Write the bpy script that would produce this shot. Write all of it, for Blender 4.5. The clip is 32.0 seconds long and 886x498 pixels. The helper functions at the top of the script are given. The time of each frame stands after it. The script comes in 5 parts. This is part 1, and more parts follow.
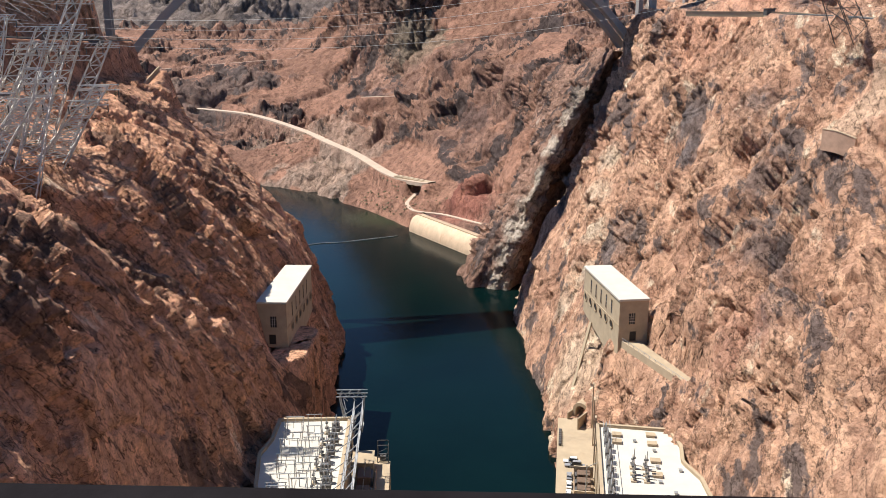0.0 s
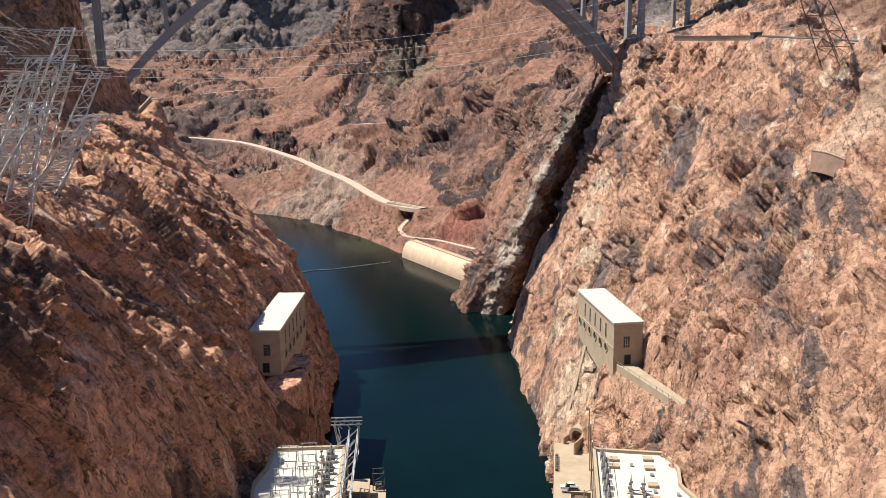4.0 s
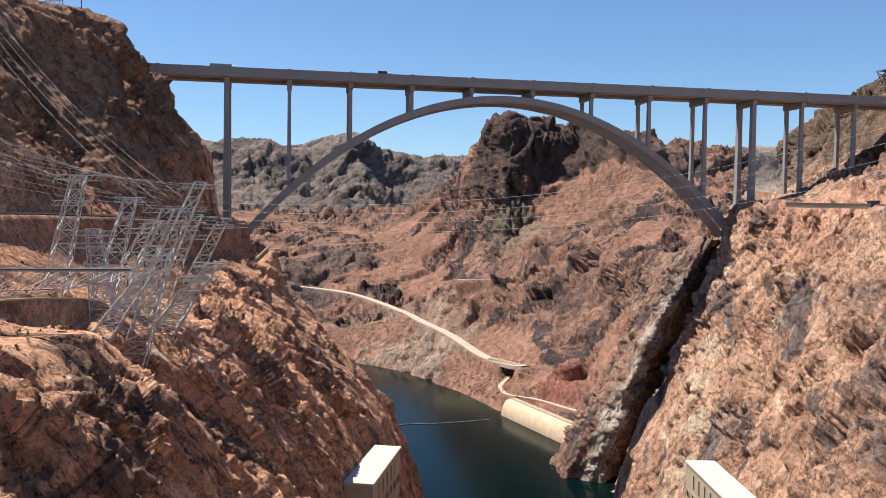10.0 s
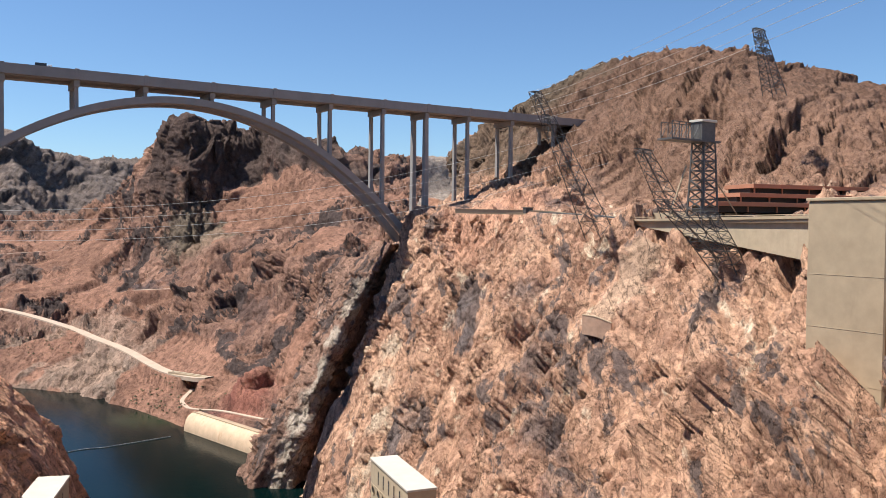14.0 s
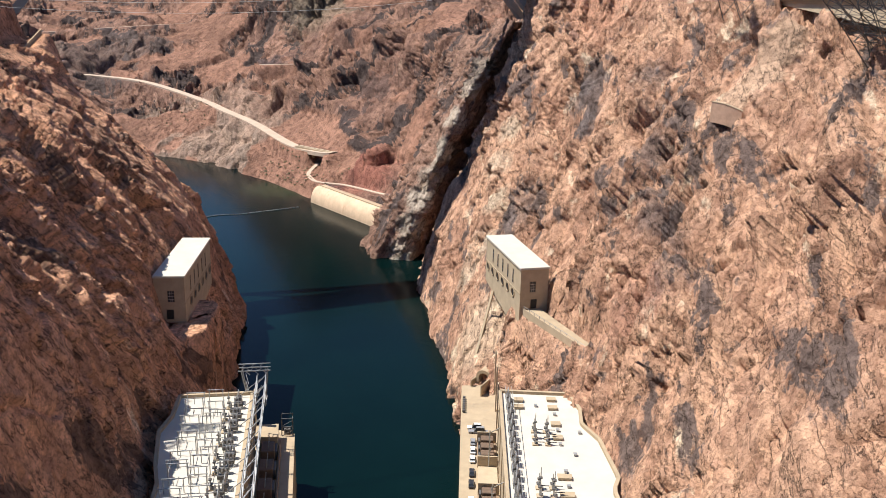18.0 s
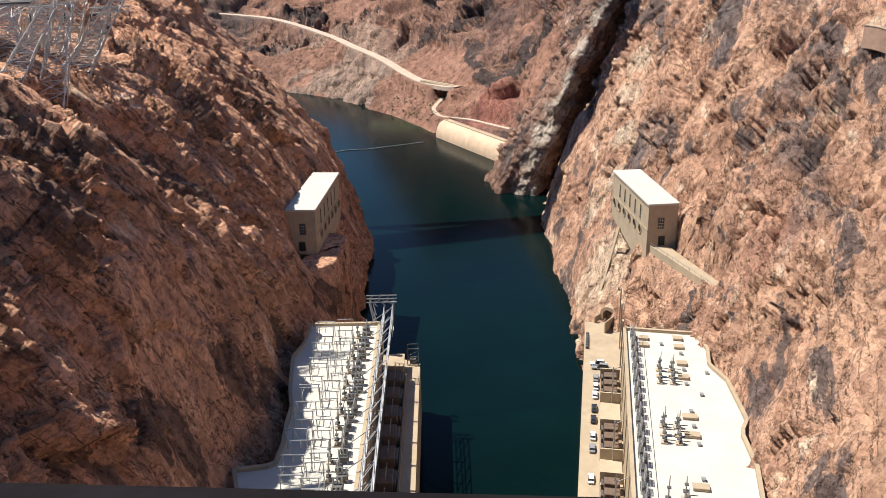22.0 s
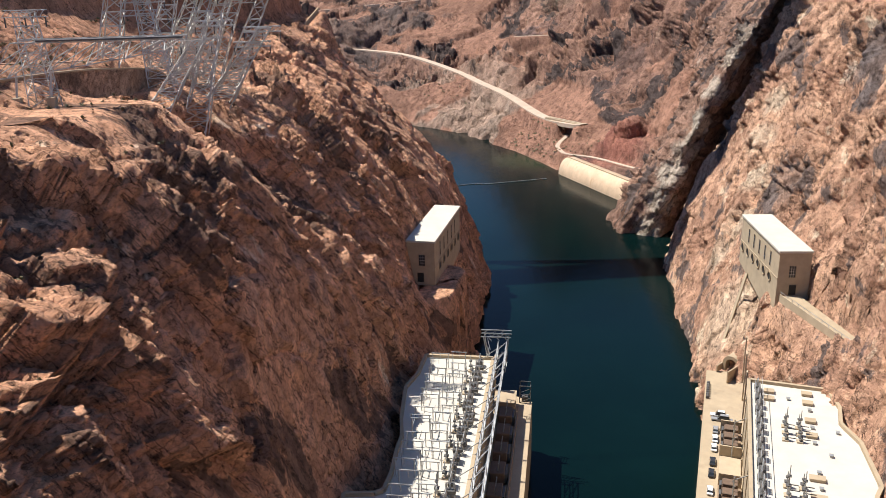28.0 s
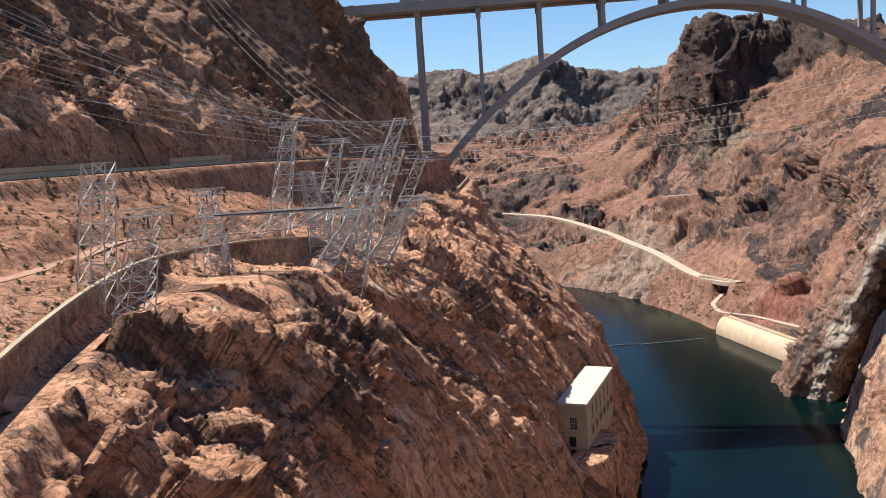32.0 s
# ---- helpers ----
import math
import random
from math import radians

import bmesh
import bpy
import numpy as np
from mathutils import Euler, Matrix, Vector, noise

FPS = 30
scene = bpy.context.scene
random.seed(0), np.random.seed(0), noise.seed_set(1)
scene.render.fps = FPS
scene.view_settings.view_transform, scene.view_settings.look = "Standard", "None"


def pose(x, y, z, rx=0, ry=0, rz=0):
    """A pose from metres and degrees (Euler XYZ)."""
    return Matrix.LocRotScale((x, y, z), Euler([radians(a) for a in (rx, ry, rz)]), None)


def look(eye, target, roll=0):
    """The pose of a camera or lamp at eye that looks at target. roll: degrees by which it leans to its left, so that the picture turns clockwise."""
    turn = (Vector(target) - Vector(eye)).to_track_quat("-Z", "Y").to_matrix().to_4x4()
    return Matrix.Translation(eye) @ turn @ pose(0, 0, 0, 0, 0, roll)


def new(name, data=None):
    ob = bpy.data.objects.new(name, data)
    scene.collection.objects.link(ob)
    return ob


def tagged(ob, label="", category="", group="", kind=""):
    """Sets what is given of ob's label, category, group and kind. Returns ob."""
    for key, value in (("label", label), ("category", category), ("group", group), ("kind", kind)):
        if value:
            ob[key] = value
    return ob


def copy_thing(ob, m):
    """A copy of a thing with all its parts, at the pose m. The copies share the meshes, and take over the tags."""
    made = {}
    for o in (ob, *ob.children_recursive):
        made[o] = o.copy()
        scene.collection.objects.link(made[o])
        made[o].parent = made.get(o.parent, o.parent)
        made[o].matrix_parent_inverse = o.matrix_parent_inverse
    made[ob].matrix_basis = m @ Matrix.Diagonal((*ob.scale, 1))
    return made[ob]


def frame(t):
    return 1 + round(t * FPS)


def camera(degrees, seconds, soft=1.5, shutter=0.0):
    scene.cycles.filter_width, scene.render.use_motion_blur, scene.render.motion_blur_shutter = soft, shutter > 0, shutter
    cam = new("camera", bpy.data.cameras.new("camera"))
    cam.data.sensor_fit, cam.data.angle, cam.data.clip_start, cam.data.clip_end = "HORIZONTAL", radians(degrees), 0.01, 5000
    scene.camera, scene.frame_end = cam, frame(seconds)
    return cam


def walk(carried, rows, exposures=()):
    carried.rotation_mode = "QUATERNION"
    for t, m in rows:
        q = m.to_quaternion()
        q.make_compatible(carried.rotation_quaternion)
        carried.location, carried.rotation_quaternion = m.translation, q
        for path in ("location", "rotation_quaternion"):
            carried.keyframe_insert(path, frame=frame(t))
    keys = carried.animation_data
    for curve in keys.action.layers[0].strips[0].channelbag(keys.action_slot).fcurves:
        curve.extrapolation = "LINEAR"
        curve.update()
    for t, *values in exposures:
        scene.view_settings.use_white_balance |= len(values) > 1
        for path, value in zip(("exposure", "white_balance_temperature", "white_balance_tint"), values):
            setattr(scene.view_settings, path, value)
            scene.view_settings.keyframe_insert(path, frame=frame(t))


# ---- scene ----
EYE_Z = 180.0
ACROSS = radians(19)  # the way out over the parapet, east of +y
cam = camera(55.85, 32.0, 0.6)
# seconds, turn to the left, pitch up, roll (degrees), lean over the parapet (m)
PATH = [
    (0, -17.07, -14.69, 0.01, 0.00), (0.5, -17.61, -18.26, 0.16, 0.01), (1, -18.03, -19.82, 0.05, 0.02), (1.5, -18.60, -20.26, -0.09, 0.03),
    (2, -18.61, -21.11, -0.66, 0.065), (2.5, -18.21, -20.39, -1.12, 0.11), (3, -17.95, -17.82, -1.51, 0.14), (3.5, -17.63, -15.21, -1.03, 0.14),
    (4, -17.56, -12.95, -0.63, 0.13), (4.5, -17.52, -11.15, -0.33, 0.12), (5, -16.77, -9.42, -0.06, 0.12), (5.5, -14.56, -7.39, 0.25, 0.12),
    (6, -11.38, -5.08, 0.60, 0.12), (6.5, -8.57, -3.30, 0.88, 0.12), (7, -6.27, -2.60, 0.81, 0.12), (7.5, -4.07, -2.56, 0.36, 0.12),
    (8, -3.12, -2.59, 0.18, 0.12), (8.5, -3.06, -2.46, 0.08, 0.12), (9, -4.92, -2.29, 0.40, 0.12), (9.5, -7.72, -2.28, 0.75, 0.12),
    (10, -10.49, -2.30, 0.85, 0.12), (10.5, -13.38, -2.11, 0.85, 0.12), (11, -16.17, -2.20, 0.74, 0.12), (11.5, -19.24, -3.37, 0.68, 0.12),
    (12, -22.64, -4.60, 0.76, 0.12), (12.5, -25.04, -4.59, 0.52, 0.12), (13, -27.51, -3.23, 0.49, 0.12), (13.5, -30.07, -2.26, 0.51, 0.12),
    (14, -31.89, -1.62, 0.60, 0.12), (14.5, -32.29, -1.69, 0.73, 0.12), (15, -31.36, -2.52, 0.73, 0.12), (15.5, -29.21, -4.15, 0.42, 0.12),
    (16, -26.47, -6.19, -0.09, 0.12), (16.5, -25.55, -9.66, 0.06, 0.13), (17, -25.33, -12.84, 1.01, 0.14), (17.5, -25.03, -14.57, 1.48, 0.15),
    (18, -23.98, -16.63, 1.31, 0.16), (18.5, -22.05, -19.04, 1.08, 0.15), (19, -20.04, -20.76, 0.99, 0.13), (19.5, -18.68, -20.73, 0.77, 0.14),
    (20, -17.47, -19.91, 0.44, 0.15), (20.5, -16.67, -19.47, 0.20, 0.17), (21, -16.33, -19.57, -0.29, 0.19), (21.5, -15.74, -20.09, -0.66, 0.21),
    (22, -15.02, -21.10, -1.11, 0.24), (22.5, -14.93, -22.43, -1.56, 0.27), (23, -14.49, -22.72, -1.40, 0.29), (23.5, -13.18, -22.40, -1.71, 0.29),
    (24, -13.19, -22.24, -2.09, 0.29), (24.5, -15.04, -22.28, -1.65, 0.28), (25, -18.64, -22.24, -1.43, 0.28), (25.5, -23.18, -22.41, -1.16, 0.28),
    (26, -25.91, -22.63, -0.64, 0.27), (26.5, -25.19, -22.69, 0.03, 0.26), (27, -21.32, -22.17, 0.37, 0.26), (27.5, -14.58, -20.67, -0.15, 0.28),
    (28, -6.50, -18.55, -1.25, 0.31), (28.5, -3.13, -15.26, -0.92, 0.30), (29, -1.66, -12.60, -0.36, 0.26), (29.5, 0.06, -10.74, -0.40, 0.21),
    (30, 1.32, -8.71, -0.70, 0.17), (30.5, 2.05, -7.11, -1.10, 0.17), (31, 2.52, -6.31, -1.23, 0.16), (31.5, 2.95, -6.65, -2.53, 0.16),
    (32, 3.40, -7.11, -3.89, 0.15),
]


def eye_pose(turn, pitch, roll, lean):
    a, p = radians(turn), radians(pitch)
    eye = Vector((lean * math.sin(ACROSS), lean * math.cos(ACROSS), EYE_Z))
    return look(eye, eye + Vector((-math.sin(a) * math.cos(p), math.cos(a) * math.cos(p), math.sin(p))), roll)


walk(cam, [(t, eye_pose(*row)) for t, *row in PATH])

# ---- daylight ----
SUN_WAY = Vector((-0.46, 0.265, 1.0)).normalized()
world = bpy.data.worlds.new("sky")
scene.world = world
world.use_nodes = True
wn = world.node_tree.nodes
sky = wn.new("ShaderNodeTexSky")
sky.sky_type, sky.sun_disc = "NISHITA", False
sky.sun_elevation = math.asin(SUN_WAY.z)
sky.sun_rotation = math.atan2(SUN_WAY.x, SUN_WAY.y)
sky.altitude, sky.air_density, sky.dust_density, sky.ozone_density = 400, 1.0, 0.1, 4.0
clear = wn.new("ShaderNodeMix")
clear.data_type, clear.blend_type = "RGBA", "MULTIPLY"
clear.inputs[0].default_value, clear.inputs[7].default_value = 1.0, (0.83, 0.96, 1.08, 1)
world.node_tree.links.new(sky.outputs[0], clear.inputs[6])
world.node_tree.links.new(clear.outputs[2], wn["Background"].inputs[0])
wn["Background"].inputs[1].default_value = 0.08
sun = new("sun", bpy.data.lights.new("sun", "SUN"))
sun.data.energy, sun.data.angle, sun.data.color = 4.95, radians(0.55), (1.0, 0.95, 0.87)
sun.matrix_world = look((0, 0, 600), Vector((0, 0, 600)) - SUN_WAY)
scene.view_settings.exposure = 0.68


# ---- materials ----
def material(name, rough=0.9, metal=0.0):
    m = bpy.data.materials.new(name)
    m.use_nodes = True
    b = m.node_tree.nodes["Principled BSDF"]
    b.inputs["Roughness"].default_value, b.inputs["Metallic"].default_value = rough, metal
    return m, m.node_tree.nodes, m.node_tree.links, b


def noise_node(nodes, links, vec, scale, detail=8, rough=0.6, kind="FBM", stretch=None):
    if stretch:
        mp = nodes.new("ShaderNodeMapping")
        mp.vector_type = "TEXTURE"  # turned first, then stretched along its own axes
        mp.inputs["Scale"].default_value = [1 / k for k in stretch[0]]
        mp.inputs["Rotation"].default_value = [radians(a) for a in stretch[1]]
        links.new(vec, mp.inputs[0])
        vec = mp.outputs[0]
    n = nodes.new("ShaderNodeTexNoise")
    n.noise_type = kind
    n.inputs["Scale"].default_value, n.inputs["Detail"].default_value, n.inputs["Roughness"].default_value = scale, detail, rough
    links.new(vec, n.inputs["Vector"])
    return n.outputs["Fac"]


def ramp(nodes, links, fac, stops):
    r = nodes.new("ShaderNodeValToRGB")
    while len(r.color_ramp.elements) < len(stops):
        r.color_ramp.elements.new(0.5)
    for e, (pos, c) in zip(r.color_ramp.elements, stops):
        e.position, e.color = pos, (*c, 1) if len(c) == 3 else c
    links.new(fac, r.inputs[0])
    return r.outputs[0]


def mix(nodes, links, fac, a, b, blend="MIX"):
    m = nodes.new("ShaderNodeMix")
    m.data_type, m.blend_type = "RGBA", blend
    for sock, val in ((m.inputs[0], fac), (m.inputs[6], a), (m.inputs[7], b)):
        if isinstance(val, bpy.types.NodeSocket):
            links.new(val, sock)
        elif isinstance(val, (int, float)):
            sock.default_value = val
        else:
            sock.default_value = (*val, 1)
    return m.outputs[2]


def step(nodes, links, fac, lo, hi):
    m = nodes.new("ShaderNodeMapRange")
    m.interpolation_type = "SMOOTHSTEP"
    m.inputs[1].default_value, m.inputs[2].default_value = lo, hi
    links.new(fac, m.inputs[0])
    return m.outputs[0]


def place(nodes):
    return nodes.new("ShaderNodeNewGeometry").outputs["Position"]


def near_point(nodes, links, vec, centre, inner, outer, wobble=0.0):
    """1 near the centre and 0 past outer, with a ragged border."""
    d = nodes.new("ShaderNodeVectorMath")
    d.operation = "DISTANCE"
    d.inputs[1].default_value = centre
    src = vec
    if wobble:
        n = nodes.new("ShaderNodeTexNoise")
        n.inputs["Scale"].default_value, n.inputs["Detail"].default_value = 2.5 / wobble, 4
        links.new(vec, n.inputs["Vector"])
        s = nodes.new("ShaderNodeVectorMath")
        s.operation = "MULTIPLY_ADD"
        s.inputs[1].default_value = (wobble * 2,) * 3
        links.new(n.outputs["Color"], s.inputs[0])
        links.new(vec, s.inputs[2])
        o = nodes.new("ShaderNodeVectorMath")
        o.operation = "SUBTRACT"
        o.inputs[1].default_value = (wobble,) * 3
        links.new(s.outputs[0], o.inputs[0])
        src = o.outputs[0]
    links.new(src, d.inputs[0])
    return step(nodes, links, d.outputs["Value"], outer, inner)


def bump(nodes, links, bsdf, height, strength, distance):
    b = nodes.new("ShaderNodeBump")
    b.inputs["Strength"].default_value, b.inputs["Distance"].default_value = strength, distance
    links.new(height, b.inputs["Height"])
    links.new(b.outputs[0], bsdf.inputs["Normal"])


def cells(nodes, links, vec, scale, stretch, warp):
    """Jointed slabs: a random value for each slab and the distance to the nearest joint, with uneven borders."""
    nz = nodes.new("ShaderNodeTexNoise")
    nz.inputs["Scale"].default_value, nz.inputs["Detail"].default_value, nz.inputs["Roughness"].default_value = scale * 1.2, 6, 0.6
    links.new(vec, nz.inputs["Vector"])
    w = nodes.new("ShaderNodeVectorMath")
    w.operation = "MULTIPLY_ADD"
    w.inputs[1].default_value = (warp / scale,) * 3
    links.new(nz.outputs["Color"], w.inputs[0])
    links.new(vec, w.inputs[2])
    mp = nodes.new("ShaderNodeMapping")
    mp.vector_type = "TEXTURE"
    mp.inputs["Scale"].default_value = [1 / k for k in stretch[0]]
    mp.inputs["Rotation"].default_value = [radians(a) for a in stretch[1]]
    links.new(w.outputs[0], mp.inputs[0])
    found = []
    for feature in ("F1", "DISTANCE_TO_EDGE"):
        v = nodes.new("ShaderNodeTexVoronoi")
        v.feature = feature
        v.inputs["Scale"].default_value = scale
        links.new(mp.outputs[0], v.inputs["Vector"])
        found.append(v)
    sep = nodes.new("ShaderNodeSeparateColor")
    links.new(found[0].outputs["Color"], sep.inputs[0])
    return sep.outputs[0], found[1].outputs["Distance"]


def weighted(nodes, links, terms):
    """Sum of socket times number."""
    total = None
    for sock, k in terms:
        m = nodes.new("ShaderNodeMath")
        m.operation = "MULTIPLY_ADD"
        m.inputs[1].default_value = k
        m.inputs[2].default_value = 0.0
        links.new(sock, m.inputs[0])
        if total is not None:
            links.new(total, m.inputs[2])
        total = m.outputs[0]
    return total


def lines(nodes, links, fac, width):
    """1 along the middle contour of a noise: long wandering joints."""
    off = nodes.new("ShaderNodeMath")
    off.operation = "SUBTRACT"
    off.inputs[1].default_value = 0.5
    links.new(fac, off.inputs[0])
    size = nodes.new("ShaderNodeMath")
    size.operation = "ABSOLUTE"
    links.new(off.outputs[0], size.inputs[0])
    return step(nodes, links, size.outputs[0], width, width * 0.2)


def rock(name, light, mid, dark, pale, size=1.0, dark_at=(0.5, 0.62), pale_at=(0.6, 0.75), spots=(), lean=(0, 40, 0), cracks=0.85, talus=(0.53, 0.275, 0.172)):
    """Weathered canyon rock: streaks and patches of differing tone along the fall of the slope, dark varnish, pale veins,
    long joints, grain, spots of other rock; loose talus where the ground carries it."""
    m, n, l, b = material(name, 0.92)
    p = place(n)
    across = (lean[0] + 8, lean[1] + 95, lean[2] + 20)
    fine = noise_node(n, l, p, 0.30 / size, 12, 0.70)
    broad = noise_node(n, l, p, 0.028 / size, 6, 0.6)
    streak = noise_node(n, l, p, 0.10 / size, 9, 0.62, stretch=((1.5, 1.5, 0.35), lean))
    bit, chink = cells(n, l, p, 0.22 / size, ((1.3, 1.3, 0.5), (lean[0] - 12, lean[1] * 0.8, lean[2] + 10)), 0.9)
    varnish = noise_node(n, l, p, 0.036 / size, 12, 0.66, stretch=((1.3, 1.3, 0.5), lean))
    pal = noise_node(n, l, p, 0.055 / size, 12, 0.64, stretch=((1.4, 1.4, 0.4), (lean[0] + 12, lean[1] + 8, lean[2])))
    grain = noise_node(n, l, p, 1.3 / size, 9, 0.78)
    joint = lines(n, l, noise_node(n, l, p, 0.085 / size, 5, 0.58, stretch=((1.9, 1.9, 0.45), lean)), 0.016)
    split = lines(n, l, noise_node(n, l, p, 0.24 / size, 5, 0.6, stretch=((1.6, 1.6, 0.6), across)), 0.020)
    loose = n.new("ShaderNodeAttribute")
    loose.attribute_name = "talus"
    loose = step(n, l, weighted(n, l, [(loose.outputs["Fac"], 1.0), (fine, 0.5)]), 0.55, 0.95)
    tint = weighted(n, l, [(broad, 1.1), (streak, 0.8), (bit, 0.12), (fine, 0.3)])
    base = mix(n, l, step(n, l, tint, 0.95, 1.35), mid, light)
    base = mix(n, l, step(n, l, weighted(n, l, [(pal, 1.0), (bit, 0.05)]), pale_at[0] + 0.025, pale_at[1] + 0.025), base, pale)
    base = mix(n, l, step(n, l, weighted(n, l, [(varnish, 1.0), (bit, 0.05)]), dark_at[0] + 0.025, dark_at[1] + 0.025), base, dark)
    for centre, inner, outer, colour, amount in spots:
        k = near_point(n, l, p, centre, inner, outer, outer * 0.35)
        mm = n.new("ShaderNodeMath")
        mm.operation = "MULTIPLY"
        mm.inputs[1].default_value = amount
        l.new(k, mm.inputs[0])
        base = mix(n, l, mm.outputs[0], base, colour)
    base = mix(n, l, loose, base, mix(n, l, step(n, l, broad, 0.4, 0.62), talus, tuple(c * 0.72 for c in talus)))
    base = mix(n, l, 1.0, base, ramp(n, l, fine, [(0.32, (0.66, 0.64, 0.63)), (0.49, (0.99, 0.99, 0.99)), (0.68, (1.18, 1.17, 1.16))]), "MULTIPLY")
    base = mix(n, l, 1.0, base, ramp(n, l, bit, [(0.0, (0.82, 0.81, 0.81)), (1.0, (1.14, 1.14, 1.13))]), "MULTIPLY")
    base = mix(n, l, 1.0, base, ramp(n, l, grain, [(0.34, (0.66, 0.64, 0.63)), (0.49, (1.0, 1.0, 1.0)), (0.66, (1.13, 1.13, 1.12))]), "MULTIPLY")
    open_joint = weighted(n, l, [(joint, 0.62 * cracks), (split, 0.45 * cracks)])
    base = mix(n, l, open_joint, base, (0.045, 0.032, 0.027))
    l.new(base, b.inputs["Base Color"])
    total = weighted(n, l, [(bit, 0.55), (fine, 2.4), (streak, 2.2), (grain, 0.4), (joint, -0.55), (split, -0.30), (step(n, l, chink, 0.0, 0.10), 0.12)])
    bump(n, l, b, total, 1.0, 0.7 * size)
    b.inputs["Specular IOR Level"].default_value = 0.12
    return m


def plain(name, colour, rough=0.8, metal=0.0, vary=0.25, scale=0.6, relief=0.0, stain=None):
    """Painted, cast or bare surface with mottling and streaks of dirt."""
    m, n, l, b = material(name, rough, metal)
    p = place(n)
    f = noise_node(n, l, p, scale, 8, 0.65)
    lo = tuple(c * (1 - vary) for c in colour)
    hi = tuple(min(c * (1 + vary * 0.6), 0.95) for c in colour)
    c = ramp(n, l, f, [(0.3, lo), (0.7, hi)])
    if stain:
        s = noise_node(n, l, p, scale * 0.9, 7, 0.7, stretch=((1.0, 1.0, 0.15), (0, 0, 0)))
        c = mix(n, l, step(n, l, s, 0.55, 0.75), c, stain)
    l.new(c, b.inputs["Base Color"])
    if relief:
        bump(n, l, b, noise_node(n, l, p, scale * 8, 6, 0.7), 0.6, relief)
    return m


HILL_DARK = (0.115, 0.078, 0.06)
ROCK_LEFT = rock("rock_left", (0.76, 0.42, 0.265), (0.62, 0.328, 0.20), (0.25, 0.148, 0.105), (0.78, 0.56, 0.40), dark_at=(0.555, 0.59), pale_at=(0.61, 0.68), lean=(0, -38, 0),
                 spots=[((-112, 465, 240), 55, 95, HILL_DARK, 0.65), ((-160, 385, 232), 48, 85, HILL_DARK, 0.55), ((-195, 290, 232), 40, 75, HILL_DARK, 0.55), ((-50, 325, 128), 12, 34, (0.22, 0.175, 0.14), 0.6),
                        ((0, 430, 90), 20, 55, (0.26, 0.17, 0.125), 0.45)])
ROCK_RIGHT = rock("rock_right", (0.565, 0.345, 0.232), (0.41, 0.235, 0.16), (0.17, 0.124, 0.108), (0.66, 0.515, 0.375), dark_at=(0.545, 0.59), pale_at=(0.59, 0.67), lean=(0, 67, 55), talus=(0.56, 0.375, 0.26),
                  spots=[((249, 456, 102), 4, 15, (0.64, 0.52, 0.39), 0.8), ((236, 444, 83), 4, 15, (0.64, 0.52, 0.39), 0.8), ((221, 422, 69), 4, 15, (0.64, 0.52, 0.39), 0.8), ((203, 404, 50), 4, 16, (0.64, 0.52, 0.39), 0.75), ((191, 400, 34), 4, 16, (0.64, 0.52, 0.39), 0.6),
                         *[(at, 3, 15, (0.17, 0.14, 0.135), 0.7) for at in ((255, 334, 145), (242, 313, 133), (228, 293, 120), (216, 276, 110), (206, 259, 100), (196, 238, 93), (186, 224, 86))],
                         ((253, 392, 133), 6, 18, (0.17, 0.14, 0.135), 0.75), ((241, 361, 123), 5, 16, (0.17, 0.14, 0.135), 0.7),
                         ((165, 330, 30), 12, 34, (0.62, 0.49, 0.36), 0.6),
                         ((490, 620, 280), 90, 150, (0.115, 0.085, 0.06), 0.85), ((590, 640, 330), 90, 160, (0.12, 0.09, 0.063), 0.8), ((520, 470, 300), 100, 160, (0.19, 0.112, 0.08), 0.88), ((530, 370, 290), 110, 170, (0.195, 0.115, 0.08), 0.88), ((515, 270, 262), 90, 150, (0.18, 0.105, 0.073), 0.85), ((430, 400, 238), 45, 90, (0.22, 0.13, 0.09), 0.85), ((455, 300, 235), 45, 90, (0.28, 0.165, 0.115), 0.8), ((300, 430, 195), 25, 60, (0.62, 0.33, 0.22), 0.6),
                         ((244, 263, 158), 10, 22, (0.60, 0.38, 0.27), 0.85), ((260, 258, 170), 8, 20, (0.60, 0.38, 0.27), 0.8), ((216, 372, 70), 10, 24, (0.20, 0.16, 0.15), 0.6), ((186, 230, 70), 8, 30, (0.42, 0.22, 0.165), 0.6)])
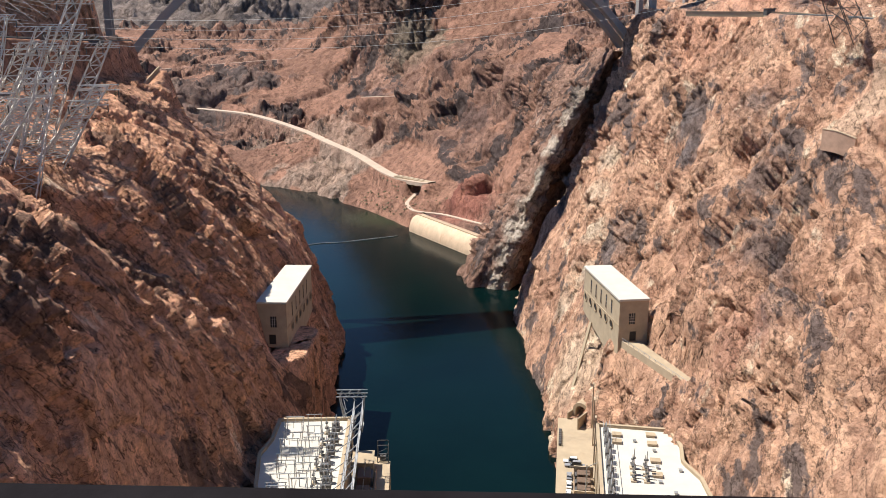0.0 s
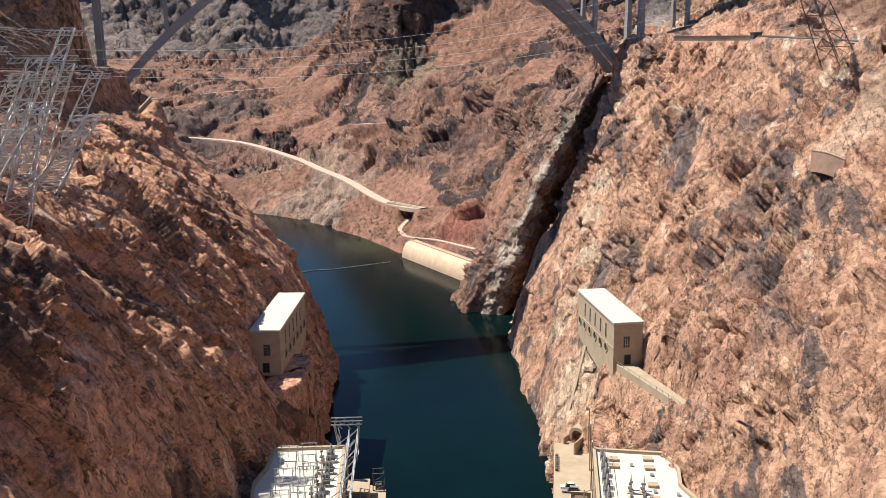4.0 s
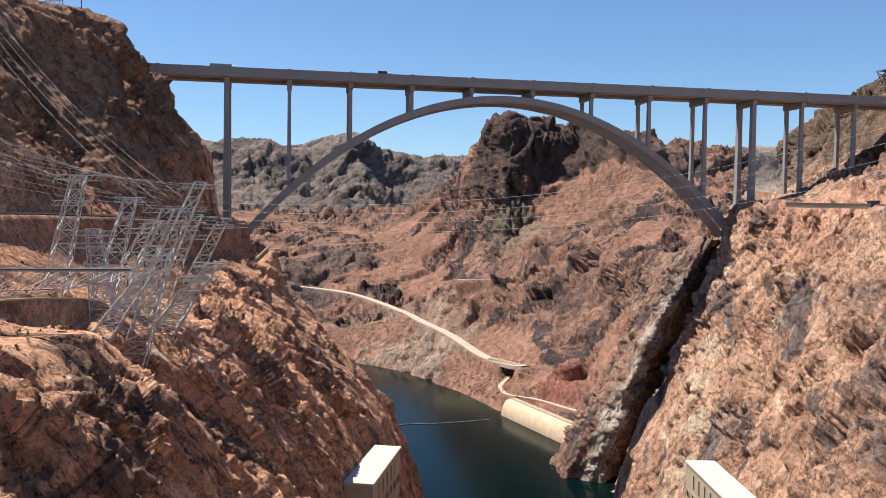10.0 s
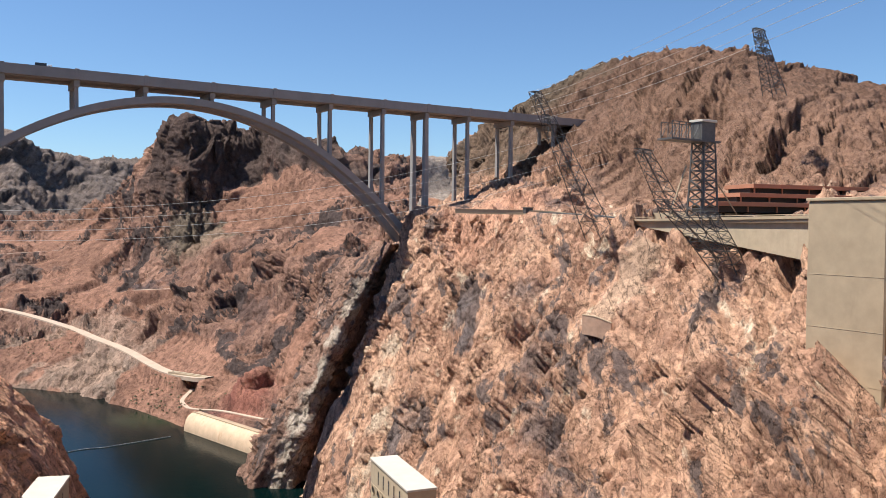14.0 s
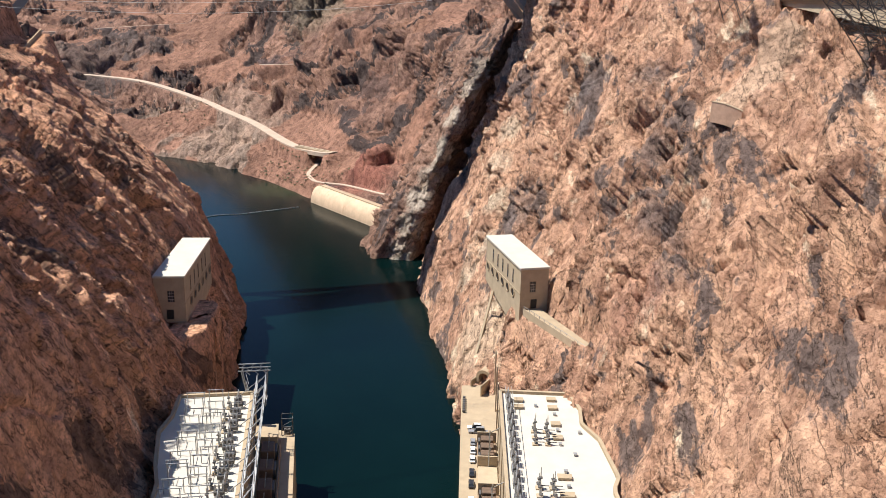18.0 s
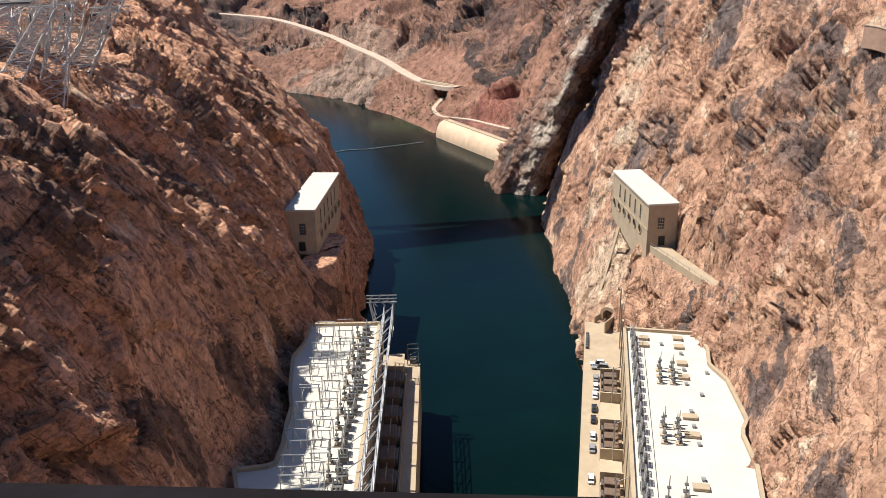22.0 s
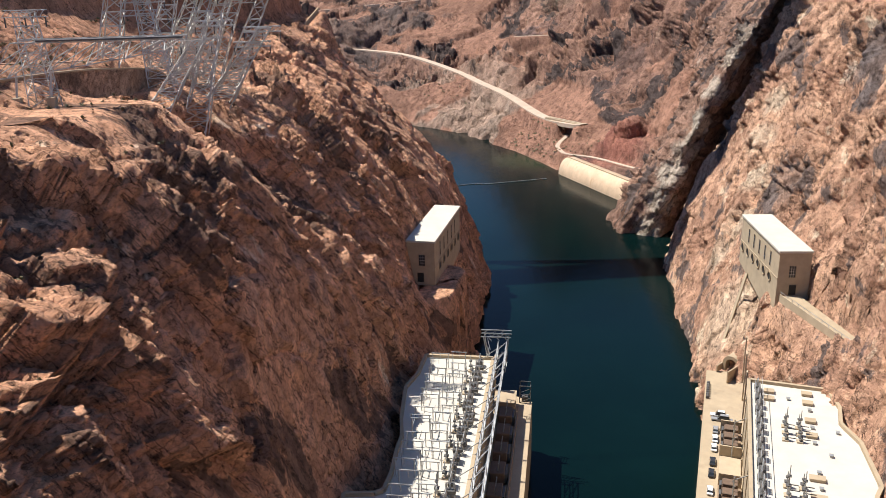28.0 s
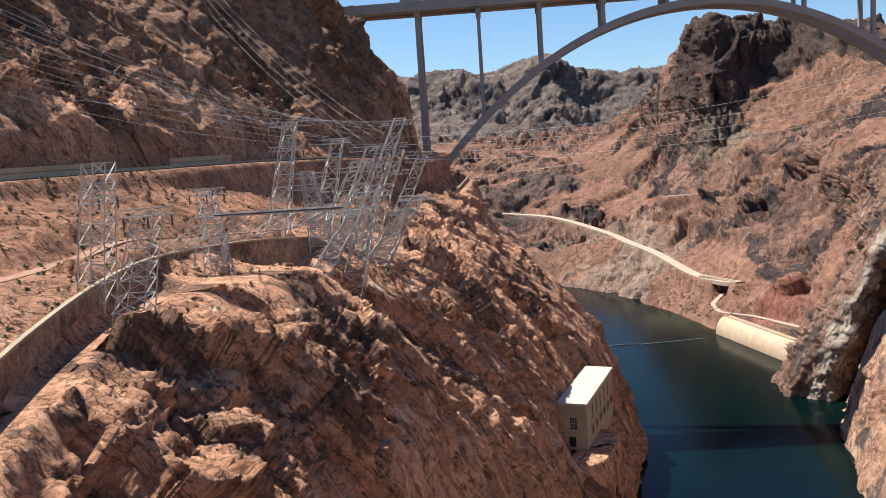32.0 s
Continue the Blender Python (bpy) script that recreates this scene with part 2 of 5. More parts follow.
ROCK_FAR = rock("rock_far", (0.345, 0.198, 0.142), (0.235, 0.136, 0.102), (0.09, 0.066, 0.06), (0.42, 0.295, 0.22), size=2.2, dark_at=(0.525, 0.555), pale_at=(0.62, 0.72), lean=(-28, 10, 0),
                spots=[((242, 718, 28), 14, 50, (0.34, 0.13, 0.095), 0.7), ((300, 1290, 300), 65, 110, (0.10, 0.068, 0.058), 0.9), ((375, 1310, 300), 85, 130, (0.10, 0.068, 0.058), 0.9),
                       ((470, 1300, 300), 85, 130, (0.10, 0.07, 0.06), 0.9), ((550, 1270, 290), 60, 110, (0.11, 0.08, 0.068), 0.85), ((490, 1185, 286), 36, 60, (0.11, 0.078, 0.066), 0.85), ((540, 1130, 262), 30, 52, (0.12, 0.086, 0.072), 0.8), ((60, 1330, 95), 50, 160, (0.16, 0.12, 0.105), 0.7), ((310, 860, 110), 25, 80, (0.22, 0.125, 0.095), 0.5),
                       ((355, 950, 110), 14, 40, (0.15, 0.10, 0.09), 0.8), ((240, 1120, 90), 12, 50, (0.17, 0.12, 0.11), 0.7), ((130, 1030, 22), 55, 130, (0.40, 0.28, 0.21), 0.7), ((165, 930, 20), 30, 90, (0.40, 0.29, 0.22), 0.65),
                       ((175, 850, 5), 15, 60, (0.48, 0.36, 0.28), 0.6), ((196, 770, 3), 8, 32, (0.52, 0.40, 0.30), 0.7), ((206, 795, 12), 6, 24, (0.20, 0.20, 0.09), 0.6), ((330, 1180, 180), 30, 90, (0.30, 0.235, 0.165), 0.6)], cracks=0.6, talus=(0.355, 0.192, 0.133))
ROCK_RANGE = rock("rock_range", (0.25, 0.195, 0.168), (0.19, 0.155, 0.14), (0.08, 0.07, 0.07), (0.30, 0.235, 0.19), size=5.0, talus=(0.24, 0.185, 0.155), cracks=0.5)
# Pale, low-contrast tones put the distance haze into the rock colour.
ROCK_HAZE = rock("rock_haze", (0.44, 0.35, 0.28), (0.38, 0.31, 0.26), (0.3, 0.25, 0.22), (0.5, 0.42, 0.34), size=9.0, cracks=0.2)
CONCRETE = plain("concrete", (0.42, 0.335, 0.23), 0.85, vary=0.15, scale=0.25, relief=0.02, stain=(0.36, 0.28, 0.2))
CONCRETE_PALE = plain("pale_concrete", (0.38, 0.295, 0.195), 0.85, vary=0.15, scale=0.2, relief=0.02, stain=(0.31, 0.235, 0.155))
ROOF_WHITE = plain("white_roof", (0.52, 0.48, 0.41), 0.8, vary=0.10, scale=0.12, stain=(0.52, 0.45, 0.37))
BRIDGE_GREY = plain("bridge_concrete", (0.27, 0.25, 0.235), 0.85, vary=0.12, scale=0.1, stain=(0.24, 0.21, 0.19))
STEEL = plain("galvanised_steel", (0.42, 0.42, 0.41), 0.5, 0.6, vary=0.2)
STEEL_DARK = plain("dark_steel", (0.11, 0.105, 0.10), 0.6, 0.3, vary=0.25)
# Near-black stands in for the shade inside openings; doors share it.
DARK = plain("dark_opening", (0.02, 0.018, 0.016), 0.7, vary=0.2)
GLASS_DARK = plain("window_glass", (0.03, 0.035, 0.04), 0.15, vary=0.2)
# Near-black base colour carries the shade that the parapet stands in.
PARAPET = plain("parapet_concrete_shaded", (0.012, 0.0098, 0.0105), 0.9, vary=0.45, scale=4.0, relief=0.004, stain=(0.006, 0.005, 0.0055))


def water_material():
    m, n, l, b = material("river_water", 0.12)
    p = place(n)
    c = ramp(n, l, noise_node(n, l, p, 0.012, 5, 0.55), [(0.35, (0.0008, 0.0052, 0.0052)), (0.7, (0.0014, 0.0085, 0.0080))])
    shoal = near_point(n, l, p, (185, 790, 0), 10, 60, 20)
    c = mix(n, l, shoal, c, (0.012, 0.026, 0.014))
    l.new(c, b.inputs["Base Color"])
    b.inputs["IOR"].default_value = 1.33
    b.inputs["Specular IOR Level"].default_value = 0.14
    rip = noise_node(n, l, p, 0.35, 6, 0.6, stretch=((1.0, 0.5, 1.0), (0, 0, 20)))
    bump(n, l, b, rip, 0.35, 0.25)
    return m


WATER = water_material()


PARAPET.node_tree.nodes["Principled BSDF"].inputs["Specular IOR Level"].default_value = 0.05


# ---- building helpers ----
def obj_from(name, verts, faces, mat, parent=None, label="", smooth=False):
    me = bpy.data.meshes.new(name)
    me.from_pydata(verts, [], faces)
    me.materials.append(mat)
    if smooth:
        me.polygons.foreach_set("use_smooth", [True] * len(me.polygons))
    ob = new(name, me)
    if parent:
        ob.parent = parent
    if label:
        ob["label"] = label
    return ob


def part(name, bm, mat, parent=None, label=""):
    """Links a bmesh as one mesh object under a thing or a part."""
    me = bpy.data.meshes.new(name)
    bm.normal_update()
    bm.to_mesh(me)
    bm.free()
    me.materials.append(mat)
    ob = new(name, me)
    if parent:
        ob.parent = parent
    if label:
        ob["label"] = label
    return ob


def thing(name, at=(0, 0, 0), turn=0.0, label="", category="", group="", kind=""):
    ob = new(name)
    ob.matrix_world = pose(*at, 0, 0, turn)
    return tagged(ob, label, category, group, kind)


def add_box(bm, lo, hi, m=None, bevel=0.0):
    c = [(a + b) / 2 for a, b in zip(lo, hi)]
    s = [abs(b - a) for a, b in zip(lo, hi)]
    made = bmesh.ops.create_cube(bm, size=1)["verts"]
    for v in made:
        v.co = Vector((v.co.x * s[0] + c[0], v.co.y * s[1] + c[1], v.co.z * s[2] + c[2]))
    if bevel:
        edges = list({e for v in made for e in v.link_edges})
        made = bmesh.ops.bevel(bm, geom=edges, offset=bevel, segments=1, affect="EDGES")["verts"]
    if m:
        for v in made:
            v.co = m @ v.co
    return made


def box(lo, hi, bevel=0.0, m=None):
    bm = bmesh.new()
    add_box(bm, lo, hi, m, bevel)
    return bm


def beam_verts(a, b, w, h=None):
    """The eight corners of a bar from a to b."""
    a, b = Vector(a), Vector(b)
    d = (b - a).normalized()
    up = Vector((0, 0, 1)) if abs(d.z) < 0.95 else Vector((0, 1, 0))
    s = d.cross(up).normalized() * (w / 2)
    u = s.normalized().cross(d) * ((h or w) / 2)
    return [tuple(q + i * s + j * u) for q in (a, b) for i, j in ((-1, -1), (1, -1), (1, 1), (-1, 1))]


BAR_FACES = [(0, 1, 2, 3), (7, 6, 5, 4), (0, 4, 5, 1), (1, 5, 6, 2), (2, 6, 7, 3), (3, 7, 4, 0)]


def bars(name, segs, mat, parent=None, label=""):
    """One mesh of straight bars: rows of (a, b, width); many thin ones together count as stuff."""
    v, f = [], []
    for a, b, w in segs:
        k = len(v)
        v += beam_verts(a, b, w)
        f += [tuple(k + i for i in q) for q in BAR_FACES]
    ob = obj_from(name, v, f, mat, parent, label)
    if len(segs) > 1:
        ob["kind"] = "stuff"
    return ob


def prism(outline, z0, z1):
    """A bmesh slab over a plan outline (counter-clockwise)."""
    bm = bmesh.new()
    lo = [bm.verts.new((x, y, z0)) for x, y in outline]
    hi = [bm.verts.new((x, y, z1)) for x, y in outline]
    n = len(outline)
    bm.faces.new(hi)
    bm.faces.new(lo[::-1])
    for i in range(n):
        j = (i + 1) % n
        bm.faces.new((lo[i], lo[j], hi[j], hi[i]))
    return bm


# ---- terrain ----
HASH = np.random.RandomState(7).rand(4096)


def hashed(i, j, k, salt):
    return HASH[((i * 73856093) ^ (j * 19349663) ^ (k * 83492791) ^ (salt * 2654435)) & 4095]


def value_noise(p, salt=0):
    i = np.floor(p).astype(np.int64)
    f = p - i
    f = f * f * f * (f * (f * 6 - 15) + 10)
    out = 0
    for a in (0, 1):
        for b in (0, 1):
            for c in (0, 1):
                w = (f[:, 0] if a else 1 - f[:, 0]) * (f[:, 1] if b else 1 - f[:, 1]) * (f[:, 2] if c else 1 - f[:, 2])
                out = out + w * hashed(i[:, 0] + a, i[:, 1] + b, i[:, 2] + c, salt)
    return out * 2 - 1


def fractal(p, octaves, gain=0.5, salt=0, ridged=False):
    out, amp = 0, 1.0
    for o in range(octaves):
        v = value_noise(p * 2.03**o + 17.3 * o, salt + o)
        out = out + amp * ((1 - 2 * np.abs(v)) if ridged else v)
        amp *= gain
    return out


def blocks(p, salt=0):
    """Cellular blocks: each cell steps out by its own amount and tilts; returns height and the nearness of a joint."""
    i = np.floor(p).astype(np.int64)
    best = np.full(len(p), 9.0)
    second = np.full(len(p), 9.0)
    val = np.zeros(len(p))
    for a in (-1, 0, 1):
        for b in (-1, 0, 1):
            for c in (-1, 0, 1):
                q = i + (a, b, c)
                r = np.stack([hashed(q[:, 0], q[:, 1], q[:, 2], salt + s) for s in (1, 2, 3)], -1)
                e = p - (q + r)
                d = (e * e).sum(-1)
                tilt = (hashed(q[:, 0], q[:, 1], q[:, 2], salt + 5) - 0.5) * (e[:, 0] + e[:, 1]) + (hashed(q[:, 0], q[:, 1], q[:, 2], salt + 6) - 0.5) * e[:, 2]
                h = 0.9 * (hashed(q[:, 0], q[:, 1], q[:, 2], salt + 4) - 0.5) + 1.9 * tilt
                closer = d < best
                second = np.where(closer, best, np.minimum(second, d))
                val = np.where(closer, h, val)
                best = np.where(closer, d, best)
    return val, np.sqrt(second) - np.sqrt(best)


def spline(rows, at):
    """Catmull-Rom through rows (n, ...) at the places at, in row numbers."""
    n = len(rows)
    i = np.clip(np.floor(at).astype(int), 0, n - 2)
    t = (at - i).reshape(-1, *[1] * (rows.ndim - 1))
    p0, p1, p2, p3 = (rows[np.clip(i + k, 0, n - 1)] for k in (-1, 0, 1, 2))
    return 0.5 * (2 * p1 + (p2 - p0) * t + (2 * p0 - 5 * p1 + 4 * p2 - p3) * t**2 + (3 * p1 - p0 - 3 * p2 + p3) * t**3)


def spread(weights, count):
    """Places in row numbers, so many that each gap has its share."""
    edge = np.concatenate([[0], np.cumsum(weights)])
    return np.interp(np.linspace(0, edge[-1], count), edge, np.arange(len(edge)))


SHEETS = {}


def along(p, line):
    """Distance in plan from each point to a polyline of (x, y, z), and the line's height there."""
    best, high = np.full(len(p), 1e9), np.zeros(len(p))
    for a, b in zip(line[:-1], line[1:]):
        a, b = np.array(a, float), np.array(b, float)
        d = b - a
        t = np.clip(((p[:, :2] - a[:2]) @ d[:2]) / (d[:2] @ d[:2]), 0, 1)
        e = np.linalg.norm(p[:, :2] - a[:2] - t[:, None] * d[:2], axis=1)
        near = e < best
        best, high = np.where(near, e, best), np.where(near, a[2] + t * d[2], high)
    return best, high


def smooth(x, lo, hi):
    k = np.clip((x - lo) / (hi - lo), 0, 1)
    return k * k * (3 - 2 * k)


def slabs(w, way, spacing, salt):
    """Overlapping sheets of rock: each rises along way and breaks off sharply; every length of sheet has its own thickness."""
    d = np.array(way, float)
    d /= np.linalg.norm(d)
    e = np.cross(d, (0.3, 0.2, 1.0))
    e /= np.linalg.norm(e)
    u = np.cross(d, e)
    at = (w @ d) / spacing + 0.55 * value_noise(w / (spacing * 2.6), salt) + 0.16 * value_noise(w / (spacing * 0.7), salt + 1)
    i = np.floor(at).astype(np.int64)
    f = at - i
    k = np.floor((w @ u) / (spacing * 2.2) + 7 * hashed(i, i * 3, i * 0 + 5, salt)).astype(np.int64)
    j = np.floor((w @ e) / (spacing * 3.5) + 5 * hashed(i, k, i * 0 + 9, salt)).astype(np.int64)
    thick = hashed(i, j, k, salt + 2)
    return (f - 0.5) * (0.15 + 1.5 * thick**1.5) + 0.45 * (hashed(i, j, k, salt + 3) - 0.5)


def terrain(name, sections, nu, nv, mat, label, rough, finer=None, finer_u=None, calm=None, joints=(), benches=(), fall=(0.0, 0.0, 1.0), talus=None, scree=(), bare=(), cover=None):
    """A sheet of ground through cross-sections, broken up into crags, sheets, facets and rubble. rough: metres of relief at
    the large, middle and small scale, and the size of the large scale. calm, talus: share of relief and of loose cover at each
    point of a section. joints: (way, spacing, depth) of the sheets. scree, bare: (centre, radius) where loose ground or rock shows.
    cover: threshold of a broad noise above which rock stands out of loose slopes. benches: (polyline, half width, shoulder)."""
    s = np.array(sections, float)
    gap_u = np.linalg.norm(np.diff(s, axis=0), axis=2).mean(1) * (np.array(finer_u) if finer_u else 1.0)
    gap_v = np.linalg.norm(np.diff(s, axis=1), axis=2).mean(0) * (np.array(finer) if finer else 1.0)
    at_u, at_v = spread(gap_u, nu), spread(gap_v, nv)
    g = spline(s, at_u)
    g = spline(g.transpose(1, 0, 2), at_v).transpose(1, 0, 2)
    nrm = np.cross(np.gradient(g, axis=0), np.gradient(g, axis=1))
    nrm /= np.linalg.norm(nrm, axis=2, keepdims=True) + 1e-9
    if nrm[..., 2].mean() < 0:
        nrm = -nrm
    p, q = g.reshape(-1, 3), nrm.reshape(-1, 3)
    big, middle, small, size = rough
    w = p + size * 0.10 * np.stack([value_noise(p / size * 1.7 + 31 * k, 40 + k) for k in range(3)], -1) + size * 0.02 * np.stack([value_noise(p / size * 8 + 31 * k, 50 + k) for k in range(3)], -1)
    fall = np.array(fall) / np.linalg.norm(fall)
    drawn = w - 0.55 * (w @ fall)[:, None] * fall
    # loose cover
    loose = np.zeros(len(p))
    if cover is not None:
        loose = 1 - smooth(fractal(p / (size * 1.15), 4, 0.55, 60) * 0.7, cover - 0.12, cover + 0.16)
    if talus:
        loose = np.maximum(loose, np.tile(np.interp(at_v, np.arange(len(talus)), talus), nu))
    for group, value in ((scree, 1.0), (bare, 0.0)):
        for centre, radius in group:
            d = np.linalg.norm(p + 0.3 * radius * np.stack([fractal(p / (radius * 0.7) + 9 * k, 3, 0.6, 65 + k) for k in range(3)], -1) - centre, axis=1)
            loose += (value - loose) * (1 - smooth(d, radius * 0.75, radius * 1.1))
    firm = 1 - 0.86 * loose
    # crags: ridges with sharp crests, long down the slope
    crag = fractal(drawn / size, 6, 0.5, 3, True)
    out = big * 0.5 * (crag - crag.mean()) * firm
    broken = smooth(value_noise(w / (size * 1.1), 91) + 0.5 * value_noise(w / (size * 0.4), 92), -0.35, 0.5)
    for k, (way, spacing, depth) in enumerate(joints):
        out += depth * slabs(w, way, spacing, 100 + 11 * k) * firm * (0.4 + 0.75 * broken)
    # facets between joints, then rubble where the rock is broken
    for scale, high, salt, even in ((0.40, middle, 10, 0.6), (0.17, middle * 0.5, 20, 0.25), (0.075, small, 30, 0.12), (0.034, small * 0.5, 35, 0.15)):
        h, joint = blocks((drawn if scale > 0.1 else w) @ np.array([[1.0, 0.25, 0.0], [-0.3, 1.0, 0.35], [0.3, -0.4, 0.8]]) / (size * scale), salt)
        out += high * (1.15 * h - 0.35 * (joint < 0.07)) * (even + (1.1 - even) * broken) * firm
    out += loose * (small * 0.35 * fractal(p / (size * 0.1), 4, 0.6, 77, True) + 0.10 * big * fractal(p / (size * 0.8), 3, 0.5, 75))
    if calm:
        out *= np.tile(np.interp(at_v, np.arange(len(calm)), calm), nu)
    p = p + q * out[:, None]
    for line, half, shoulder in benches:
        d, high = along(p, line)
        k = np.clip((half + shoulder - d) / shoulder, 0, 1)
        k = k * k * (3 - 2 * k) * (np.abs(p[:, 2] - high) < 45)
        p[:, 2] += k * (high - p[:, 2])
    SHEETS[name] = p
    a = (np.arange(nu - 1)[:, None] * nv + np.arange(nv - 1)[None]).ravel()
    f = np.stack([a, a + nv, a + nv + 1, a + 1], -1)
    me = bpy.data.meshes.new(name)
    me.vertices.add(len(p))
    me.vertices.foreach_set("co", p.astype(np.float32).ravel())
    me.loops.add(f.size)
    me.loops.foreach_set("vertex_index", f.astype(np.int32).ravel())
    me.polygons.add(len(f))
    me.polygons.foreach_set("loop_start", np.arange(0, f.size, 4, dtype=np.int32))
    me.update(calc_edges=True)
    me.validate()
    me.attributes.new("talus", "FLOAT", "POINT").data.foreach_set("value", loose.astype(np.float32))
    me.materials.append(mat)
    return tagged(new(name, me), label, "rock", kind="structure")


def ground_at(sheet, x, y):
    """The height of a sheet of ground in plan, over a small patch."""
    p = SHEETS[sheet]
    d = (p[:, 0] - x) ** 2 + (p[:, 1] - y) ** 2
    near = np.argpartition(d, 6)[:6]
    return float(p[near, 2].mean())


def at_y(y, *xz):
    """A cross-section in the plane y."""
    return [(x, y, z) for x, z in xz]


# left side of the canyon: river face, ledge with the lower road, dark hill behind it
left = [
    at_y(-60, (5, -3), (-25, 20), (-45, 50), (-60, 85), (-76, 115), (-90, 145), (-104, 174), (-150, 178), (-200, 188), (-250, 205), (-290, 225), (-360, 230)),
    at_y(10, (5, -3), (-22, 20), (-42, 50), (-56, 85), (-72, 115), (-86, 145), (-100, 168), (-150, 178), (-200, 192), (-245, 215), (-280, 238), (-340, 240)),
]
left += [
    at_y(80, (10, -3), (-12, 20), (-24, 45), (-37, 75), (-50, 104), (-60, 121), (-88, 147), (-150, 176), (-200, 197), (-240, 225), (-270, 247), (-330, 245)),
    at_y(140, (16, -3), (-2, 20), (-14, 45), (-25, 75), (-36, 104), (-44, 120), (-78, 147), (-150, 176), (-192, 202), (-230, 235), (-262, 256), (-320, 250)),
    at_y(193, (26, -3), (5, 20), (-9, 45), (-17, 75), (-27, 106), (-38, 128), (-70, 150), (-145, 176), (-182, 206), (-215, 240), (-245, 260), (-300, 255)),
]
left += [
    at_y(226, (33, -3), (20, 20), (6, 45), (-2, 75), (-13, 106), (-30, 130), (-72, 151), (-138, 176), (-170, 207), (-200, 241), (-232, 264), (-290, 257)),
    at_y(258, (38, -3), (26, 20), (11, 45), (3, 75), (-13, 106), (-45, 128), (-76, 148), (-124, 176), (-156, 208), (-186, 242), (-220, 267), (-277, 260)),
    at_y(295, (44, -3), (35, 20), (24, 45), (11, 76), (-7, 105), (-29, 134), (-62, 146), (-111, 176), (-140, 208), (-170, 244), (-205, 270), (-263, 264)),
]
left += [
    at_y(335, (51, -3), (46, 15), (36, 45), (22, 74), (6, 104), (-20, 130), (-58, 142), (-96, 176), (-122, 210), (-153, 243), (-190, 262), (-248, 258)),
    at_y(380, (63, -3), (58, 15), (48, 45), (37, 72), (20, 101), (-10, 128), (-46, 146), (-80, 172), (-106, 206), (-138, 242), (-176, 262), (-235, 258)),
    at_y(440, (74, -3), (69, 17), (58, 55), (46, 80), (30, 101), (4, 127), (-20, 146), (-56, 167), (-84, 202), (-112, 246), (-146, 279), (-215, 267)),
]
left += [
    at_y(480, (87, -3), (77, 20), (65, 48), (53, 72), (38, 94), (8, 126), (-9, 150), (-36, 166), (-50, 212), (-80, 252), (-114, 290), (-205, 279)),
    at_y(505, (80, -3), (72, 8), (50, 40), (34, 65), (14, 90), (-8, 120), (-18, 148), (-36, 168), (-52, 210), (-84, 250), (-116, 288), (-205, 272)),
]
left += [
    at_y(560, (40, -3), (32, 8), (20, 30), (5, 55), (-15, 85), (-35, 115), (-50, 145), (-75, 168), (-105, 196), (-140, 232), (-170, 255), (-230, 250)),
    at_y(700, (-20, -3), (-30, 8), (-45, 30), (-60, 55), (-80, 85), (-100, 115), (-120, 140), (-150, 165), (-180, 190), (-220, 215), (-260, 225), (-330, 220)),
]
LOWER_ROAD = [(-130, 60, 165), (-118, 110, 158), (-110, 150, 157), (-101, 190, 158), (-98, 215, 160), (-92, 240, 158), (-84, 262, 156), (-76, 290, 154)]
UPPER_ROAD = [(-175, 60, 178), (-165, 120, 178), (-155, 190, 178), (-138, 240, 178), (-120, 285, 178), (-98, 335, 178), (-76, 385, 177), (-52, 440, 175), (-30, 500, 174)]
terrain("canyon_wall_left", left, 760, 540, ROCK_LEFT, "red-brown fractured canyon wall with a dark hill above", (9.0, 4.4, 0.8, 44), finer=(0.8, 1, 1.1, 1.1, 1.1, 1.2, 1, 0.8, 0.7, 0.6, 0.3),
        finer_u=(0.2, 0.4, 0.8, 1, 1, 1, 1, 1, 1, 1, 1, 1, 0.5, 0.1), calm=(0.5, 0.5, 0.35, 0.5, 0.65, 0.9, 0.9, 0.5, 1.1, 1.1, 0.8, 0.7), fall=(-0.45, 0.0, 0.9),
        joints=[((0.35, -1.0, 0.10), 27, 9.0), ((0.1, -1.0, -0.25), 12, 3.2), ((0.5, 0.35, -1.0), 18, 3.0)], talus=(0, 0, 0, 0, 0, 0, 0.35, 1.0, 0.1, 0, 0.3, 0.5),
        benches=[(LOWER_ROAD, 4.0, 7.0), (UPPER_ROAD, 5.0, 6.0), ([(-36, 458, 143), (-24, 468, 146), (-17, 472, 153), (-11, 476, 159)], 3.0, 6.0), ([(41, 348, 52), (33, 326, 52)], 8.0, 6.0), ([(-74, 188, 150.5), (-66, 212, 150), (-58, 235, 147.5)], 5.0, 16.0), ([(-73, 92, 135.5), (-76, 118, 140), (-79, 145, 144), (-79.5, 172, 147.5), (-79, 195, 149)], 2.5, 5.0)])

